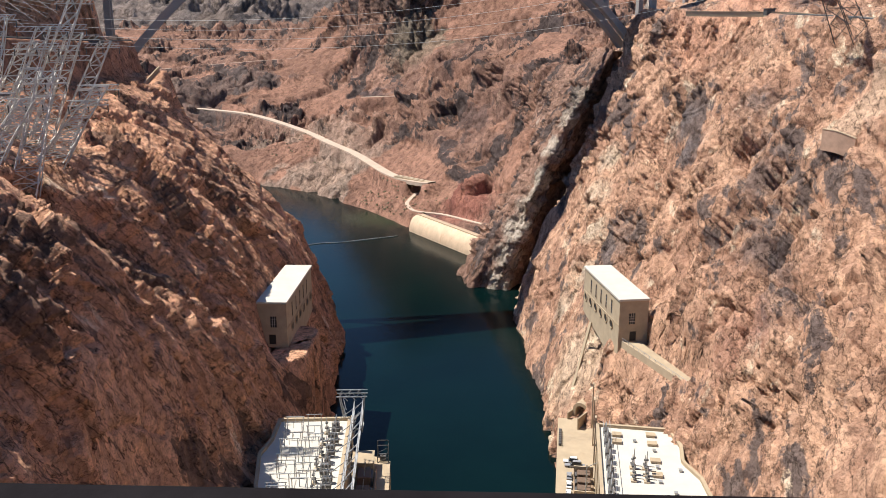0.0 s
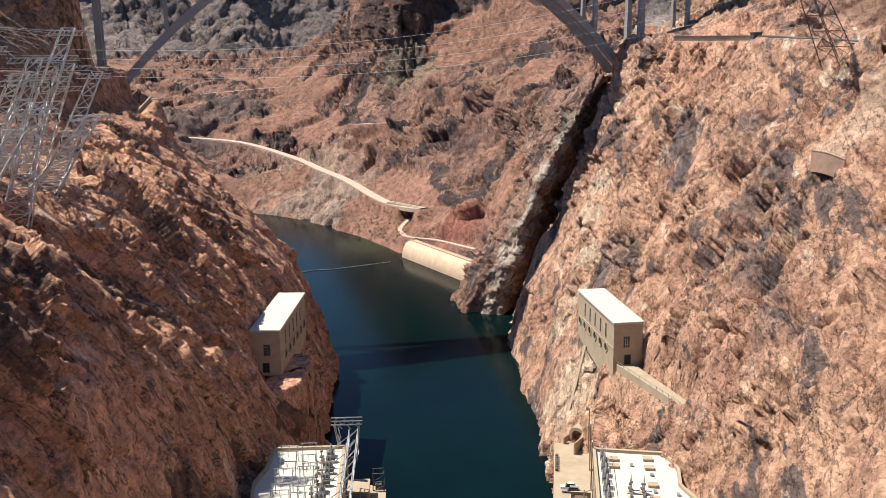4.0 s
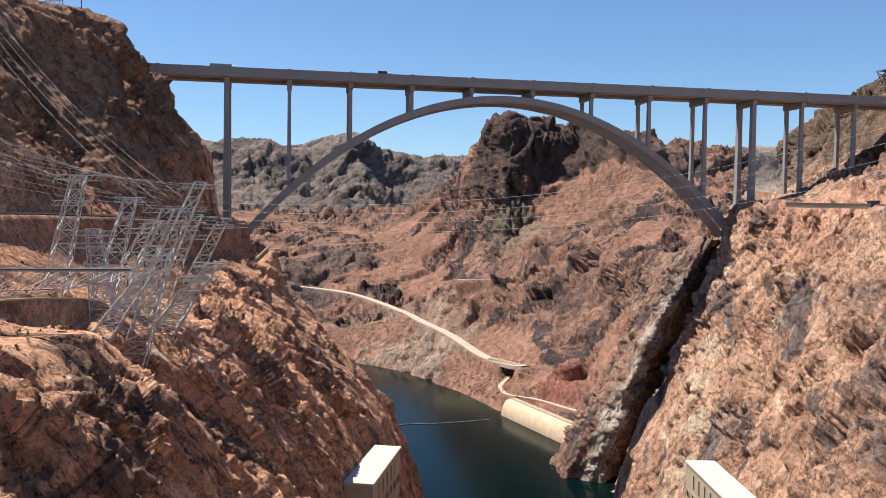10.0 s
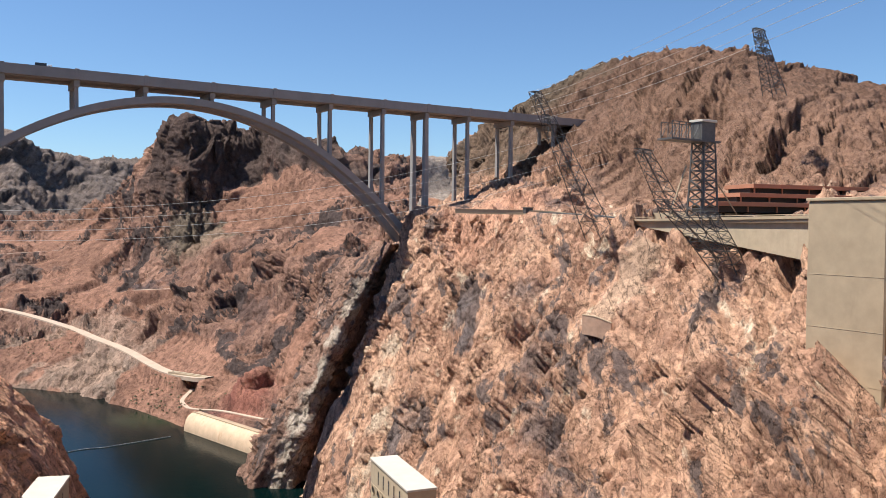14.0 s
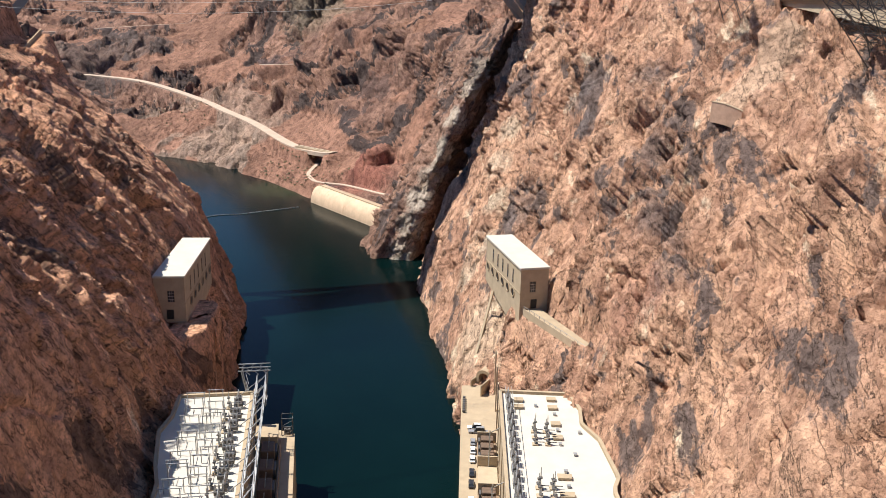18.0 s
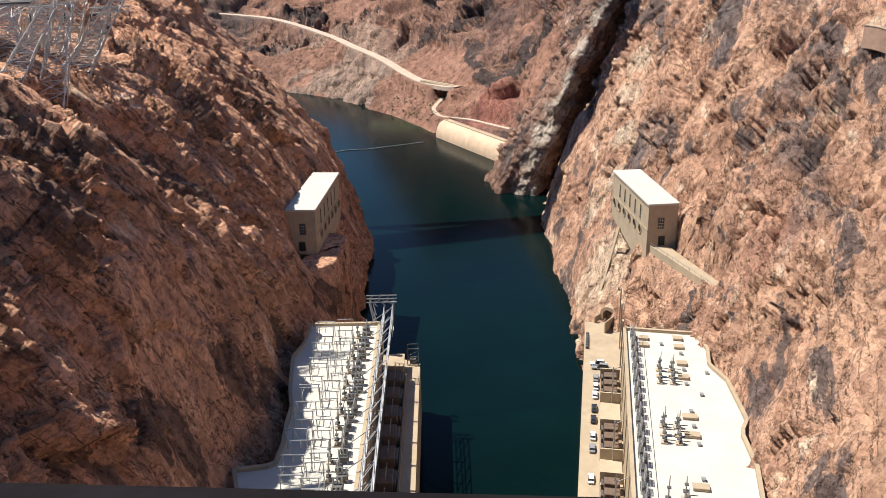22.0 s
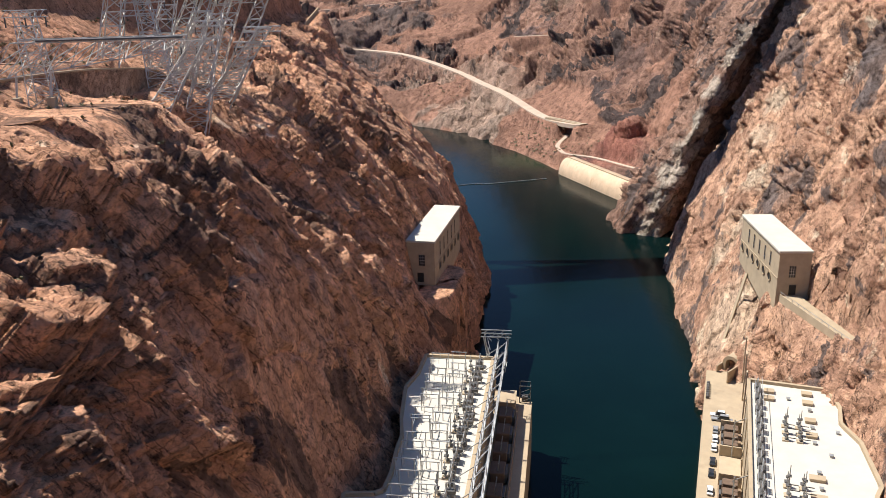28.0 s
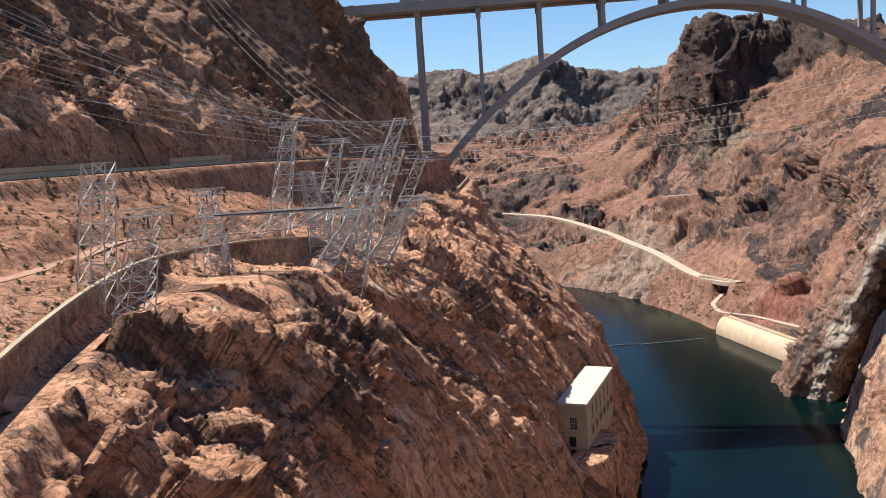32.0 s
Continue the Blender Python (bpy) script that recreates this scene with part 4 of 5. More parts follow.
def bushing_stand(at, turn, group):
    """A breaker on a stand: frame, three porcelain columns, cross bar."""
    b = thing("circuit_breaker", at, turn, "grey switchgear stand with porcelain columns on the roof", "switchgear", group)
    part("tank", box((-1.5, -0.9, 0.9), (1.5, 0.9, 2.3), 0.2), STEEL_DARK, b)
    bars("leg", [((-1.2, -0.7, 0), (-1.2, -0.7, 0.9), 0.25)], STEEL, b)
    bars("leg", [((1.2, 0.7, 0), (1.2, 0.7, 0.9), 0.25)], STEEL, b)
    bars("leg", [((1.2, -0.7, 0), (1.2, -0.7, 0.9), 0.25)], STEEL, b)
    bars("leg", [((-1.2, 0.7, 0), (-1.2, 0.7, 0.9), 0.25)], STEEL, b)
    for x in (-1.1, 0, 1.1):
        bm = bmesh.new()
        for k in range(4):
            bmesh.ops.create_cone(bm, cap_ends=True, segments=7, radius1=0.34, radius2=0.2, depth=0.45, matrix=Matrix.Translation((x, 0, 2.5 + 0.45 * k)))
        part("bushing", bm, STEEL, b)
    bars("crossbar", [((-1.5, 0, 4.4), (1.5, 0, 4.4), 0.16)], STEEL, b)
    return b


def truss_girder(name, a, b, deep, wide, bays, mat, parent=None, label=""):
    """A lattice box girder from a to b: four chords and zigzag webs, one mesh a piece."""
    a, b = Vector(a), Vector(b)
    d = (b - a).normalized()
    s = d.cross(Vector((0, 0, 1))).normalized() * wide / 2
    u = Vector((0, 0, deep / 2))
    chords = []
    for i, j in ((-1, -1), (1, -1), (1, 1), (-1, 1)):
        chords.append((a + i * s + j * u, b + i * s + j * u, 0.3))
    web = []
    for k in range(bays):
        p, q = a.lerp(b, k / bays), a.lerp(b, (k + 1) / bays)
        for i in (-1, 1):
            web.append((p + i * s - u, q + i * s + u, 0.18))
            web.append((q + i * s - u, q + i * s + u, 0.18))
        for j in (-1, 1):
            web.append((p - s + j * u, q + s + j * u, 0.16))
    return chords, web


def powerhouse(label, origin, turn, roof, deck, deck_z, deck_side, roof_z=45.0):
    """Local y runs downstream along the wing's river wall (x = 0); roof and deck are plan outlines."""
    p = thing("powerhouse", (*origin, 0), turn, label, "building", "powerhouse wings")
    part("wall", prism(roof, -6, roof_z - 1.2), CONCRETE, p)
    part("roof", prism(roof, roof_z - 1.2, roof_z), ROOF_WHITE, p)
    n = len(roof)
    for i in range(n):
        a, b = roof[i], roof[(i + 1) % n]
        bars("roof_parapet", [((*a, roof_z + 0.55), (*b, roof_z + 0.55), 1.1)], CONCRETE_PALE, p)
    part("river_deck", prism(deck, -6, deck_z), CONCRETE_PALE, p)
    y0, y1 = min(y for _, y in deck), max(y for x, y in deck)
    for k in range(14):
        y = y0 + (y1 - y0) * (k + 0.5) / 14
        part("pilaster", box((deck_side * 0.02 - 0.25, y - 0.9, deck_z + 0.02), (deck_side * 0.02 + 0.25, y + 0.9, roof_z - 2.5)), CONCRETE, p)
    return p


def in_wing(origin, turn, x, y, z):
    return tuple(Matrix.Translation((*origin, 0)) @ Matrix.Rotation(radians(turn), 4, "Z") @ Vector((x, y, z)))


PH_R, TURN_R = (87, 149), -25.5
PH_L, TURN_L = (21, 169), -15.0
powerhouse("long concrete powerhouse wing with a sunlit white roof", PH_R, TURN_R,
           [(0, -60), (34, -60), (31, 2), (32.4, 24), (31, 39), (31.4, 42), (33.2, 47), (33, 50), (30.8, 69.5), (27, 78), (26.4, 80), (27.1, 90), (24.4, 101.5), (0, 102)],
           [(-13.7, -60), (-0.01, -60), (-0.01, 102.5), (9, 110), (4, 140), (-5, 153), (-13.7, 152)], 23.0, -1)
powerhouse("long concrete powerhouse wing with a half-shaded white roof", PH_L, TURN_L,
           [(-25, -60), (0, -60), (0, 106), (-24.7, 106), (-25.1, 91.5), (-27.6, 81), (-25.3, 61), (-23, 50), (-23, 41), (-22.3, 30), (-22.8, 22), (-25, 20.3), (-33.3, 19), (-31, 11), (-25, 2.7)],
           [(0.01, -60), (13.9, -60), (13.9, 116), (6, 121), (0.01, 118)], 23.0, 1)

# right wing: row of breakers, masts, hatches
breaker = bushing_stand(in_wing(PH_R, TURN_R, 2.6, 96, 45), TURN_R + 90, "roof switchgear")
for k in range(1, 27):
    copy_thing(breaker, pose(*in_wing(PH_R, TURN_R, 2.6 + 0.5 * (k % 2), 96 - 3.9 * k, 45), 0, 0, TURN_R + 90 + (180 if k % 3 == 0 else 0)))
bars("busbar", [((*in_wing(PH_R, TURN_R, x, 98, 49.6),), in_wing(PH_R, TURN_R, x, -20, 49.6), 0.14) for x in (1.6, 3.8)], STEEL)
tagged(bpy.data.objects["busbar"], "steel bus conductors above the switchgear row", "conductor")
for x, y, hi in ((10.1, 70.1, 9), (14.0, 69.9, 8.5), (9.2, 36.9, 9.5), (13.2, 36.7, 8.5), (8.0, 4.0, 10), (12.7, 3.7, 7), (12.7, 8.6, 7), (10, 66, 5), (14, 66, 5), (9.2, 33, 5), (13.2, 33, 5), (10.1, 74, 5), (14, 74, 5), (9.2, 41, 5), (13.2, 41, 5)):
    mast_unit(in_wing(PH_R, TURN_R, x, y, 45), TURN_R, hi, "masts on the roof", "dark insulator mast on the white powerhouse roof")
for k, (x, y) in enumerate(((6.3, 95.7), (6.1, 90.6), (17.7, 90.6), (17.8, 96.9), (17.7, 79.0), (17.5, 70.0), (17.3, 46.7), (17.1, 37.2), (17.0, 13.4), (17.1, 4.8))):
    hb = thing("roof_hatch", in_wing(PH_R, TURN_R, x, y, 45), TURN_R, "tan metal roof hatch box", "hatch", "roof hatches")
    w = 1.5 if k < 6 else 2.0
    part("curb", box((-w, -1.1, 0), (w, 1.1, 0.7)), CONCRETE, hb)
    part("lid", box((-w - 0.15, -1.25, 0.7), (w + 0.15, 1.25, 1.0), 0.08), CONCRETE_PALE, hb)


def small_vent(at, turn):
    v = thing("roof_vent", at, turn, "small grey roof vent", "vent", "roof vents")
    part("pipe", box((-0.4, -0.4, 0), (0.4, 0.4, 0.7)), STEEL, v)
    part("cap", box((-0.6, -0.6, 0.7), (0.6, 0.6, 0.9), 0.05), STEEL, v)


for x, y in ((18, 86), (18, 75), (18, 66), (18, 50), (18, 42), (18.5, 33), (18, 17), (25, 74), (12, 92), (22, 60)):
    small_vent(in_wing(PH_R, TURN_R, x, y, 45), TURN_R)

CAR_PAINTS = [plain("white_paint", (0.75, 0.75, 0.74), 0.3, vary=0.05), plain("black_paint", (0.03, 0.03, 0.035), 0.3, vary=0.1), plain("grey_paint", (0.25, 0.25, 0.26), 0.3, vary=0.1)]
TYRE = plain("tyre_rubber", (0.02, 0.02, 0.02), 0.9, vary=0.1)


def car(at, turn, paint, long=4.8, high=1.5, label="parked car on the powerhouse deck"):
    c = thing("car", at, turn, label, "car", "parked cars")
    part("body", box((-0.95, -long / 2, 0.35), (0.95, long / 2, 0.95), 0.15), paint, c)
    bm = bmesh.new()
    lo = [bm.verts.new((x, y, 0.94)) for x, y in ((-0.9, -long * 0.36), (0.9, -long * 0.36), (0.9, long * 0.22), (-0.9, long * 0.22))]
    hi = [bm.verts.new((x, y, high)) for x, y in ((-0.72, -long * 0.28), (0.72, -long * 0.28), (0.72, long * 0.1), (-0.72, long * 0.1))]
    bm.faces.new(hi)
    for i in range(4):
        j = (i + 1) % 4
        bm.faces.new((lo[i], lo[j], hi[j], hi[i]))
    part("cabin", bm, GLASS_DARK, c)
    part("roof_panel", box((-0.72, -long * 0.28, high), (0.72, long * 0.1, high + 0.05)), paint, c)
    for x in (-0.85, 0.85):
        for y in (-long * 0.3, long * 0.3):
            w = bmesh.new()
            bmesh.ops.create_cone(w, cap_ends=True, segments=12, radius1=0.34, radius2=0.34, depth=0.22, matrix=Matrix.Translation((x, y, 0.34)) @ Matrix.Rotation(radians(90), 4, "Y"))
            part("wheel", w, TYRE, c)
    return c


for x, y, k in ((-9.0, 98, 0), (-9.2, 92, 0), (-9.4, 83, 1), (-9.6, 76, 1), (-9.7, 66, 0), (-10.0, 43, 0), (-10.0, 26, 0), (-9.8, 59, 2), (-9.0, 104, 2)):
    car(in_wing(PH_R, TURN_R, x, y, 23), TURN_R, CAR_PAINTS[k], label=("white", "black", "grey")[k] + " car parked on the powerhouse deck")
car(in_wing(PH_R, TURN_R, -7, 112, 23), TURN_R + 90, CAR_PAINTS[2], 7.5, 2.4, "grey truck parked across the powerhouse deck")
car(in_wing(PH_R, TURN_R, -8, 115, 23), TURN_R + 90, CAR_PAINTS[0], 6.5, 2.2, "white van parked across the powerhouse deck")
for k in range(7):
    b = thing("storage_drum", in_wing(PH_R, TURN_R, -12.6, 128 + 1.9 * k, 23), TURN_R, "dark drum standing along the deck edge", "drum", "drums on the deck")
    part("drum", box((-0.6, -0.6, 0), (0.6, 0.6, 1.4), 0.25), STEEL_DARK, b)


def transformer_bay(at, turn, wide, long):
    t = thing("transformer_bay", at, turn, "rusty brown transformer in a recessed bay on the deck", "transformer", "transformer bays")
    part("pit", box((-wide / 2, -long / 2, 0.0), (wide / 2, long / 2, 0.3)), RUST, t)
    for k in (-1, 0, 1):
        part("tank", box((-wide * 0.33, k * long * 0.3 - long * 0.1, 0.3), (wide * 0.33, k * long * 0.3 + long * 0.1, 4.2), 0.2), RUST_DARK, t)
        part("radiator", box((-wide * 0.45, k * long * 0.3 - long * 0.08, 0.6), (-wide * 0.35, k * long * 0.3 + long * 0.08, 3.4), 0.05), STEEL_DARK, t)
        bars("bushing", [((wide * 0.1, k * long * 0.3, 4.2), (wide * 0.18, k * long * 0.3, 6.2), 0.3)], STEEL, t)
    for s in (-1, 1):
        part("blast_wall", box((-wide / 2, s * long / 2 - 0.25, 0.0), (wide / 2, s * long / 2 + 0.25, 4.6)), CONCRETE, t)
    return t


RUST = plain("rusty_floor", (0.27, 0.185, 0.12), 0.9, vary=0.3, scale=1.0)
RUST_DARK = plain("rusty_brown_steel", (0.14, 0.09, 0.06), 0.7, vary=0.3, scale=1.0)
for y in (96, 62, 33, 4):
    transformer_bay(in_wing(PH_R, TURN_R, -4.0, y, 23), TURN_R, 7, 17)
    bars("gantry_mast", [(in_wing(PH_R, TURN_R, -3.6, y - 9, 23), in_wing(PH_R, TURN_R, -3.6, y - 9, 38), 0.3), (in_wing(PH_R, TURN_R, -3.6, y - 9, 37), in_wing(PH_R, TURN_R, 1.5, y - 9, 40), 0.2)], STEEL)
for o in [o for o in bpy.data.objects if o.name.startswith("gantry_mast")]:
    tagged(o, "slender steel take-off mast beside the transformers", "mast", "take-off masts")
for y in (80, 47, 18):
    sl = tagged(part("deck_slab", box((-7.4, y - 7, 23.0), (-0.6, y + 7, 23.8), 0.05), CONCRETE), "raised concrete slab between transformer bays", "slab", "deck slabs")
    sl.matrix_world = Matrix.Translation((*PH_R, 0)) @ Matrix.Rotation(radians(TURN_R), 4, "Z")
# tunnel mouth at the end of the deck
portal = thing("tunnel_portal", in_wing(PH_R, TURN_R, -4.5, 153, 23), TURN_R - 28, "pale concrete tunnel mouth with a dark arch at the deck's end", "tunnel")
bm = bmesh.new()
arch = [(-2.4, 0), (-2.4, 3)] + [(2.4 * math.cos(radians(a)), 3 + 2.4 * math.sin(radians(a))) for a in range(165, 0, -15)] + [(2.4, 3), (2.4, 0)]
outer = [(-3.6, 0), (-3.6, 3.6)] + [(3.6 * math.cos(radians(a)), 3.6 + 3.2 * math.sin(radians(a))) for a in range(165, 0, -15)] + [(3.6, 3.6), (3.6, 0)]
lo = [[bm.verts.new((x, y, z)) for x, z in ring] for ring, y in ((outer, 0), (arch, 0), (arch, 6), (outer, 6))]
for a, b in zip(lo, lo[1:] + lo[:1]):
    for i in range(len(arch) - 1):
        bm.faces.new((a[i], a[i + 1], b[i + 1], b[i]))
part("surround", bm, CONCRETE_PALE, portal)
# One near-black face across the arch paints the tunnel's inner shade.
bm = bmesh.new()
bm.faces.new([bm.verts.new((x, 4.0, z)) for x, z in arch])
part("opening", bm, DARK, portal, "flat dark face painted as the shade inside the tunnel")
part("wing_wall", box((3.6, -10, 0), (4.2, 4, 5.0), 0.1), CONCRETE_PALE, portal)
part("guard_wall", box((-4.2, -4, 0), (-3.65, 6, 3.0), 0.1), CONCRETE_PALE, portal)

# left wing: thicket of switch frames, long lattice girder on brackets, deck plant
rng = random.Random(5)
for k in range(24):
    y = 100 - 4.1 * k
    sw = bushing_stand(in_wing(PH_L, TURN_L, -4.4 + rng.uniform(-0.8, 0.8), y, 45), TURN_L + rng.choice((0, 90)), "roof switchgear")
    if k % 2:
        mast_unit(in_wing(PH_L, TURN_L, -7.5 + rng.uniform(-0.7, 0.7), y, 45), TURN_L, rng.uniform(4, 7), "masts on the roof", "steel insulator mast among switch frames")
for k in range(19):
    y = 97 - 5.2 * k
    for x, w in ((-20 + rng.uniform(-1, 1), 5.5), (-13 + rng.uniform(-1, 1), 4.5)):
        f = thing("switch_frame", in_wing(PH_L, TURN_L, x, y + rng.uniform(-1, 1), 45), TURN_L, "galvanised steel portal frame on the powerhouse roof", "steel frame", "switch frames")
        h = rng.uniform(4.5, 7)
        bars("post", [((0, 0, 0), (0, 0, h), 0.26)], STEEL, f)
        bars("post", [((w, 0, 0), (w, 0, h), 0.26)], STEEL, f)
        bars("beam", [((-0.5, 0, h), (w + 0.5, 0, h), 0.24)], STEEL, f)
        if k % 2:
            bars("strut", [((0, 0, h * 0.6), (0, 5.0, h * 0.6), 0.16), ((w, 0, h * 0.6), (w, 5.0, h * 0.6), 0.16)], STEEL, f)
        bars("hanger", [((w * 0.5, 0, h), (w * 0.5, 0, h - 2.2), 0.16)], STEEL, f)
chords, web = truss_girder("lattice", (3.4, -20, 50.5), (3.4, 106, 50.5), 3.6, 3.0, 16, STEEL)
gir = thing("lattice_girder", (*PH_L, 0), TURN_L, "long galvanised lattice girder along the powerhouse wall", "girder")
for c in chords:
    bars("chord", [c], STEEL, gir)
bars("web", web, STEEL, gir)
for k in range(9):
    y = 4 + 12.5 * k
    bars("bracket", [((0.1, y, 40), (3.4, y, 49.2), 0.3), ((0.1, y, 46), (4.4, y, 49.2), 0.25), ((-4, y, 46), (3.4, y, 51.8), 0.22)], STEEL, gir)
endf = thing("end_gantry", in_wing(PH_L, TURN_L, 2.5, 106, 40), TURN_L, "tall galvanised lattice gantry at the wing's end", "gantry")
for x in (-6, 3):
    for y in (0, 3):
        bars("leg", [((x * 0.6, y, 0), (x, y, 14), 0.32)], STEEL, endf)
bars("bracing", [((-6 + 9 * i / 6, y, 14), (-6 + 9 * (i + 1) / 6, y, 12.4 if i % 2 else 15.6), 0.2) for i in range(6) for y in (0, 3)] + [((x * 0.6, 0, 3 * k), (x * 0.8, 3, 3 * k + 3), 0.2) for x in (-6, 3) for k in range(4)], STEEL, endf)
bars("beam", [((-7, 0, 14), (4, 0, 14), 0.3), ((-7, 3, 14), (4, 3, 14), 0.3), ((-7, 1.5, 16), (4, 1.5, 16), 0.3)], STEEL, endf)
for k in range(9):
    y = 100 - 12.0 * k
    u = thing("transformer", in_wing(PH_L, TURN_L, 5.2, y, 23), TURN_L, "dark transformer with bushings in the shaded deck bay", "transformer", "deck transformers")
    part("tank", box((-2.6, -3.6, 0), (2.2, 3.6, 4.6), 0.25), RUST_DARK, u)
    part("radiator", box((2.2, -3.0, 0.5), (3.0, 3.0, 4.0), 0.1), STEEL_DARK, u)
    for yy in (-2.2, 0, 2.2):
        bars("bushing", [((0, yy, 4.6), (0.3, yy, 7.4), 0.35)], STEEL, u)
bw = tagged(part("bay_wall", box((8.6, -50, 22.9), (9.2, 108, 25.4), 0.05), RUST), "low brown wall along the transformer bays", "wall")
bw.matrix_world = Matrix.Translation((*PH_L, 0)) @ Matrix.Rotation(radians(TURN_L), 4, "Z")
ch = thing("control_hut", in_wing(PH_L, TURN_L, 4, 110, 23), TURN_L, "tan concrete hut at the end of the deck", "hut")
part("wall", box((-3.5, -5, 0), (4, 4, 5)), CONCRETE_PALE, ch)
part("roof", box((-3.8, -5.3, 5), (4.3, 4.3, 5.5), 0.1), CONCRETE_PALE, ch)
lift = thing("steel_lift_frame", in_wing(PH_L, TURN_L, 11.2, 117, 23), TURN_L, "dark steel hoist frame standing on the deck corner", "hoist")
for x in (-2, 2):
    for y in (-2, 2):
        bars("post", [((x, y, 0), (x, y, 7), 0.3)], STEEL_DARK, lift)
bars("bracing", [((-2, -2, 2 * k), (2, -2, 2 * k + 2), 0.2) for k in range(3)] + [((2, -2, 2 * k), (2, 2, 2 * k + 2), 0.2) for k in range(3)] + [((-2, 2, 7), (2, 2, 7), 0.3), ((-2, -2, 7), (2, -2, 7), 0.3), ((-2, -2, 3.5), (2, -2, 3.5), 0.3)], STEEL_DARK, lift)
part("winch", box((-1.2, -1.2, 0.2), (1.2, 1.2, 2.2), 0.2), STEEL_DARK, lift)


# ---- lattice pylons ----
def pylon(base, top, w0, w1, arms, mat, label, group, bays=9, bar=0.22):
    """A four-legged lattice mast from base to top, with cross-arms (place, half length) near the top; it may lean."""
    t = thing("lattice_pylon", (0, 0, 0), 0, label, "pylon", group)
    a, b = Vector(base), Vector(top)

    def corner(k, i, j):
        c = a.lerp(b, k)
        w = w0 + (w1 - w0) * min(k * 1.15, 1)
        return c + Vector((i * w / 2, j * w / 2, 0))

    sides = ((-1, -1), (1, -1), (1, 1), (-1, 1))
    for i, j in sides:
        bars("leg", [(corner(0, i, j) - Vector((0, 0, 2.0)), corner(0.5, i, j), bar * 1.5), (corner(0.5, i, j), corner(1, i, j), bar * 1.3)], mat, t)
    lace = []
    for n in range(bays):
        k0, k1 = n / bays, (n + 1) / bays
        for s in range(4):
            p, q = sides[s], sides[(s + 1) % 4]
            lace.append((corner(k0, *p), corner(k1, *q), bar))
            lace.append((corner(k1, *p), corner(k1, *q), bar))
            if n % 2:
                lace.append((corner(k0, *q), corner(k1, *p), bar))
    bars("bracing", lace, mat, t)
    for k, half, way in arms:
        c = a.lerp(b, k)
        d = Vector((math.cos(way), math.sin(way), 0))
        e = Vector((-d.y, d.x, 0)) * 1.1
        seg = [(c - d * half + s * e + Vector((0, 0, z)), c + d * half + s * e + Vector((0, 0, z)), bar * 1.1) for s in (-1, 1) for z in (0, 1.6)]
        m = 8
        for n in range(m):
            f0, f1 = -half + 2 * half * n / m, -half + 2 * half * (n + 1) / m
            seg.append((c + d * f0 - e, c + d * f1 + e, bar * 0.8))
            seg.append((c + d * f0 + e + Vector((0, 0, 1.6)), c + d * f1 - e + Vector((0, 0, 1.6)), bar * 0.8))
            seg.append((c + d * f0 - e, c + d * f1 - e + Vector((0, 0, 1.6)), bar * 0.8))
        bars("cross_arm", seg, mat, t)
        for f in (-0.95, 0, 0.95):
            bars("insulator", [(c + d * half * f, c + d * half * f - Vector((0, 0, 2.4)), 0.3)], STEEL_DARK, t)
    return t


GALV = plain("weathered_galvanised", (0.52, 0.50, 0.46), 0.6, 0.1, vary=0.3, scale=0.4)
for base, top, w0, w1, arms in (
        ((-76, 285, 143), (-66, 285, 191), 8, 4, ((0.97, 7, 0.0), (0.8, 6, 0.0))),
        ((-66, 300, 134), (-53, 300, 184), 9, 4, ((0.98, 5, 0.2),)),
        ((-63, 310, 131), (-42, 310, 181), 9, 4, ((0.97, 8, 0.1), (0.86, 7, 0.1))),
        ((-58, 322, 131), (-32, 320, 191), 9, 4, ((0.96, 6, 0.3), (0.82, 7, 0.3), (0.7, 7, 0.3))),
        ((-55, 335, 131), (-35, 332, 179), 9, 5, ((0.95, 9, 0.2), (0.8, 8, 0.2))),
        ((-68, 318, 136), (-48, 316, 176), 9, 5, ((0.9, 8, 0.2),)),
        ((-60, 305, 131), (-46, 305, 168), 8, 5, ()),
        ((-50, 345, 128), (-26, 342, 176), 8, 4, ((0.95, 6, 0.0),))):
    pylon(base, top, w0, w1, arms, GALV, "leaning galvanised lattice pylon on the cliff edge", "pylons on the cliff", 11, 0.24)
for x, y, top, w0, arms in (
        (-48, 272, (-38, 278, 168), 8, ((0.9, 6, 0.3),)),
        (-42, 288, (-24, 284, 163), 9, ((0.95, 6, 0.1), (0.75, 6, 0.1))),
        (-57, 281, (-62, 286, 174), 8, ((0.92, 7, 0.2), (0.78, 7, 0.2))),
        (-60, 268, (-44, 276, 160), 8, ((0.95, 5, 0.4),))):
    pylon((x, y, ground_at("canyon_wall_left", x, y)), top, w0, 4, arms, GALV, "leaning galvanised lattice pylon below the cliff edge", "pylons on the cliff", 10, 0.22)
for base, top, w0, w1, arms in (
        ((-84, 170, 152), (-80, 170, 181), 6.0, 5.0, ((0.75, 4, 0.2),)),
        ((-78, 172, 146), (-70, 168, 170), 7, 4.5, ((0.98, 5, 0.5),)),
        ((-72, 215, 150), (-76, 222, 172), 6, 4, ((0.95, 5, 0.0),))):
    pylon(base, top, w0, w1, arms, GALV, "slender galvanised lattice frame beside the stone wall", "frames by the wall", 7, 0.15)
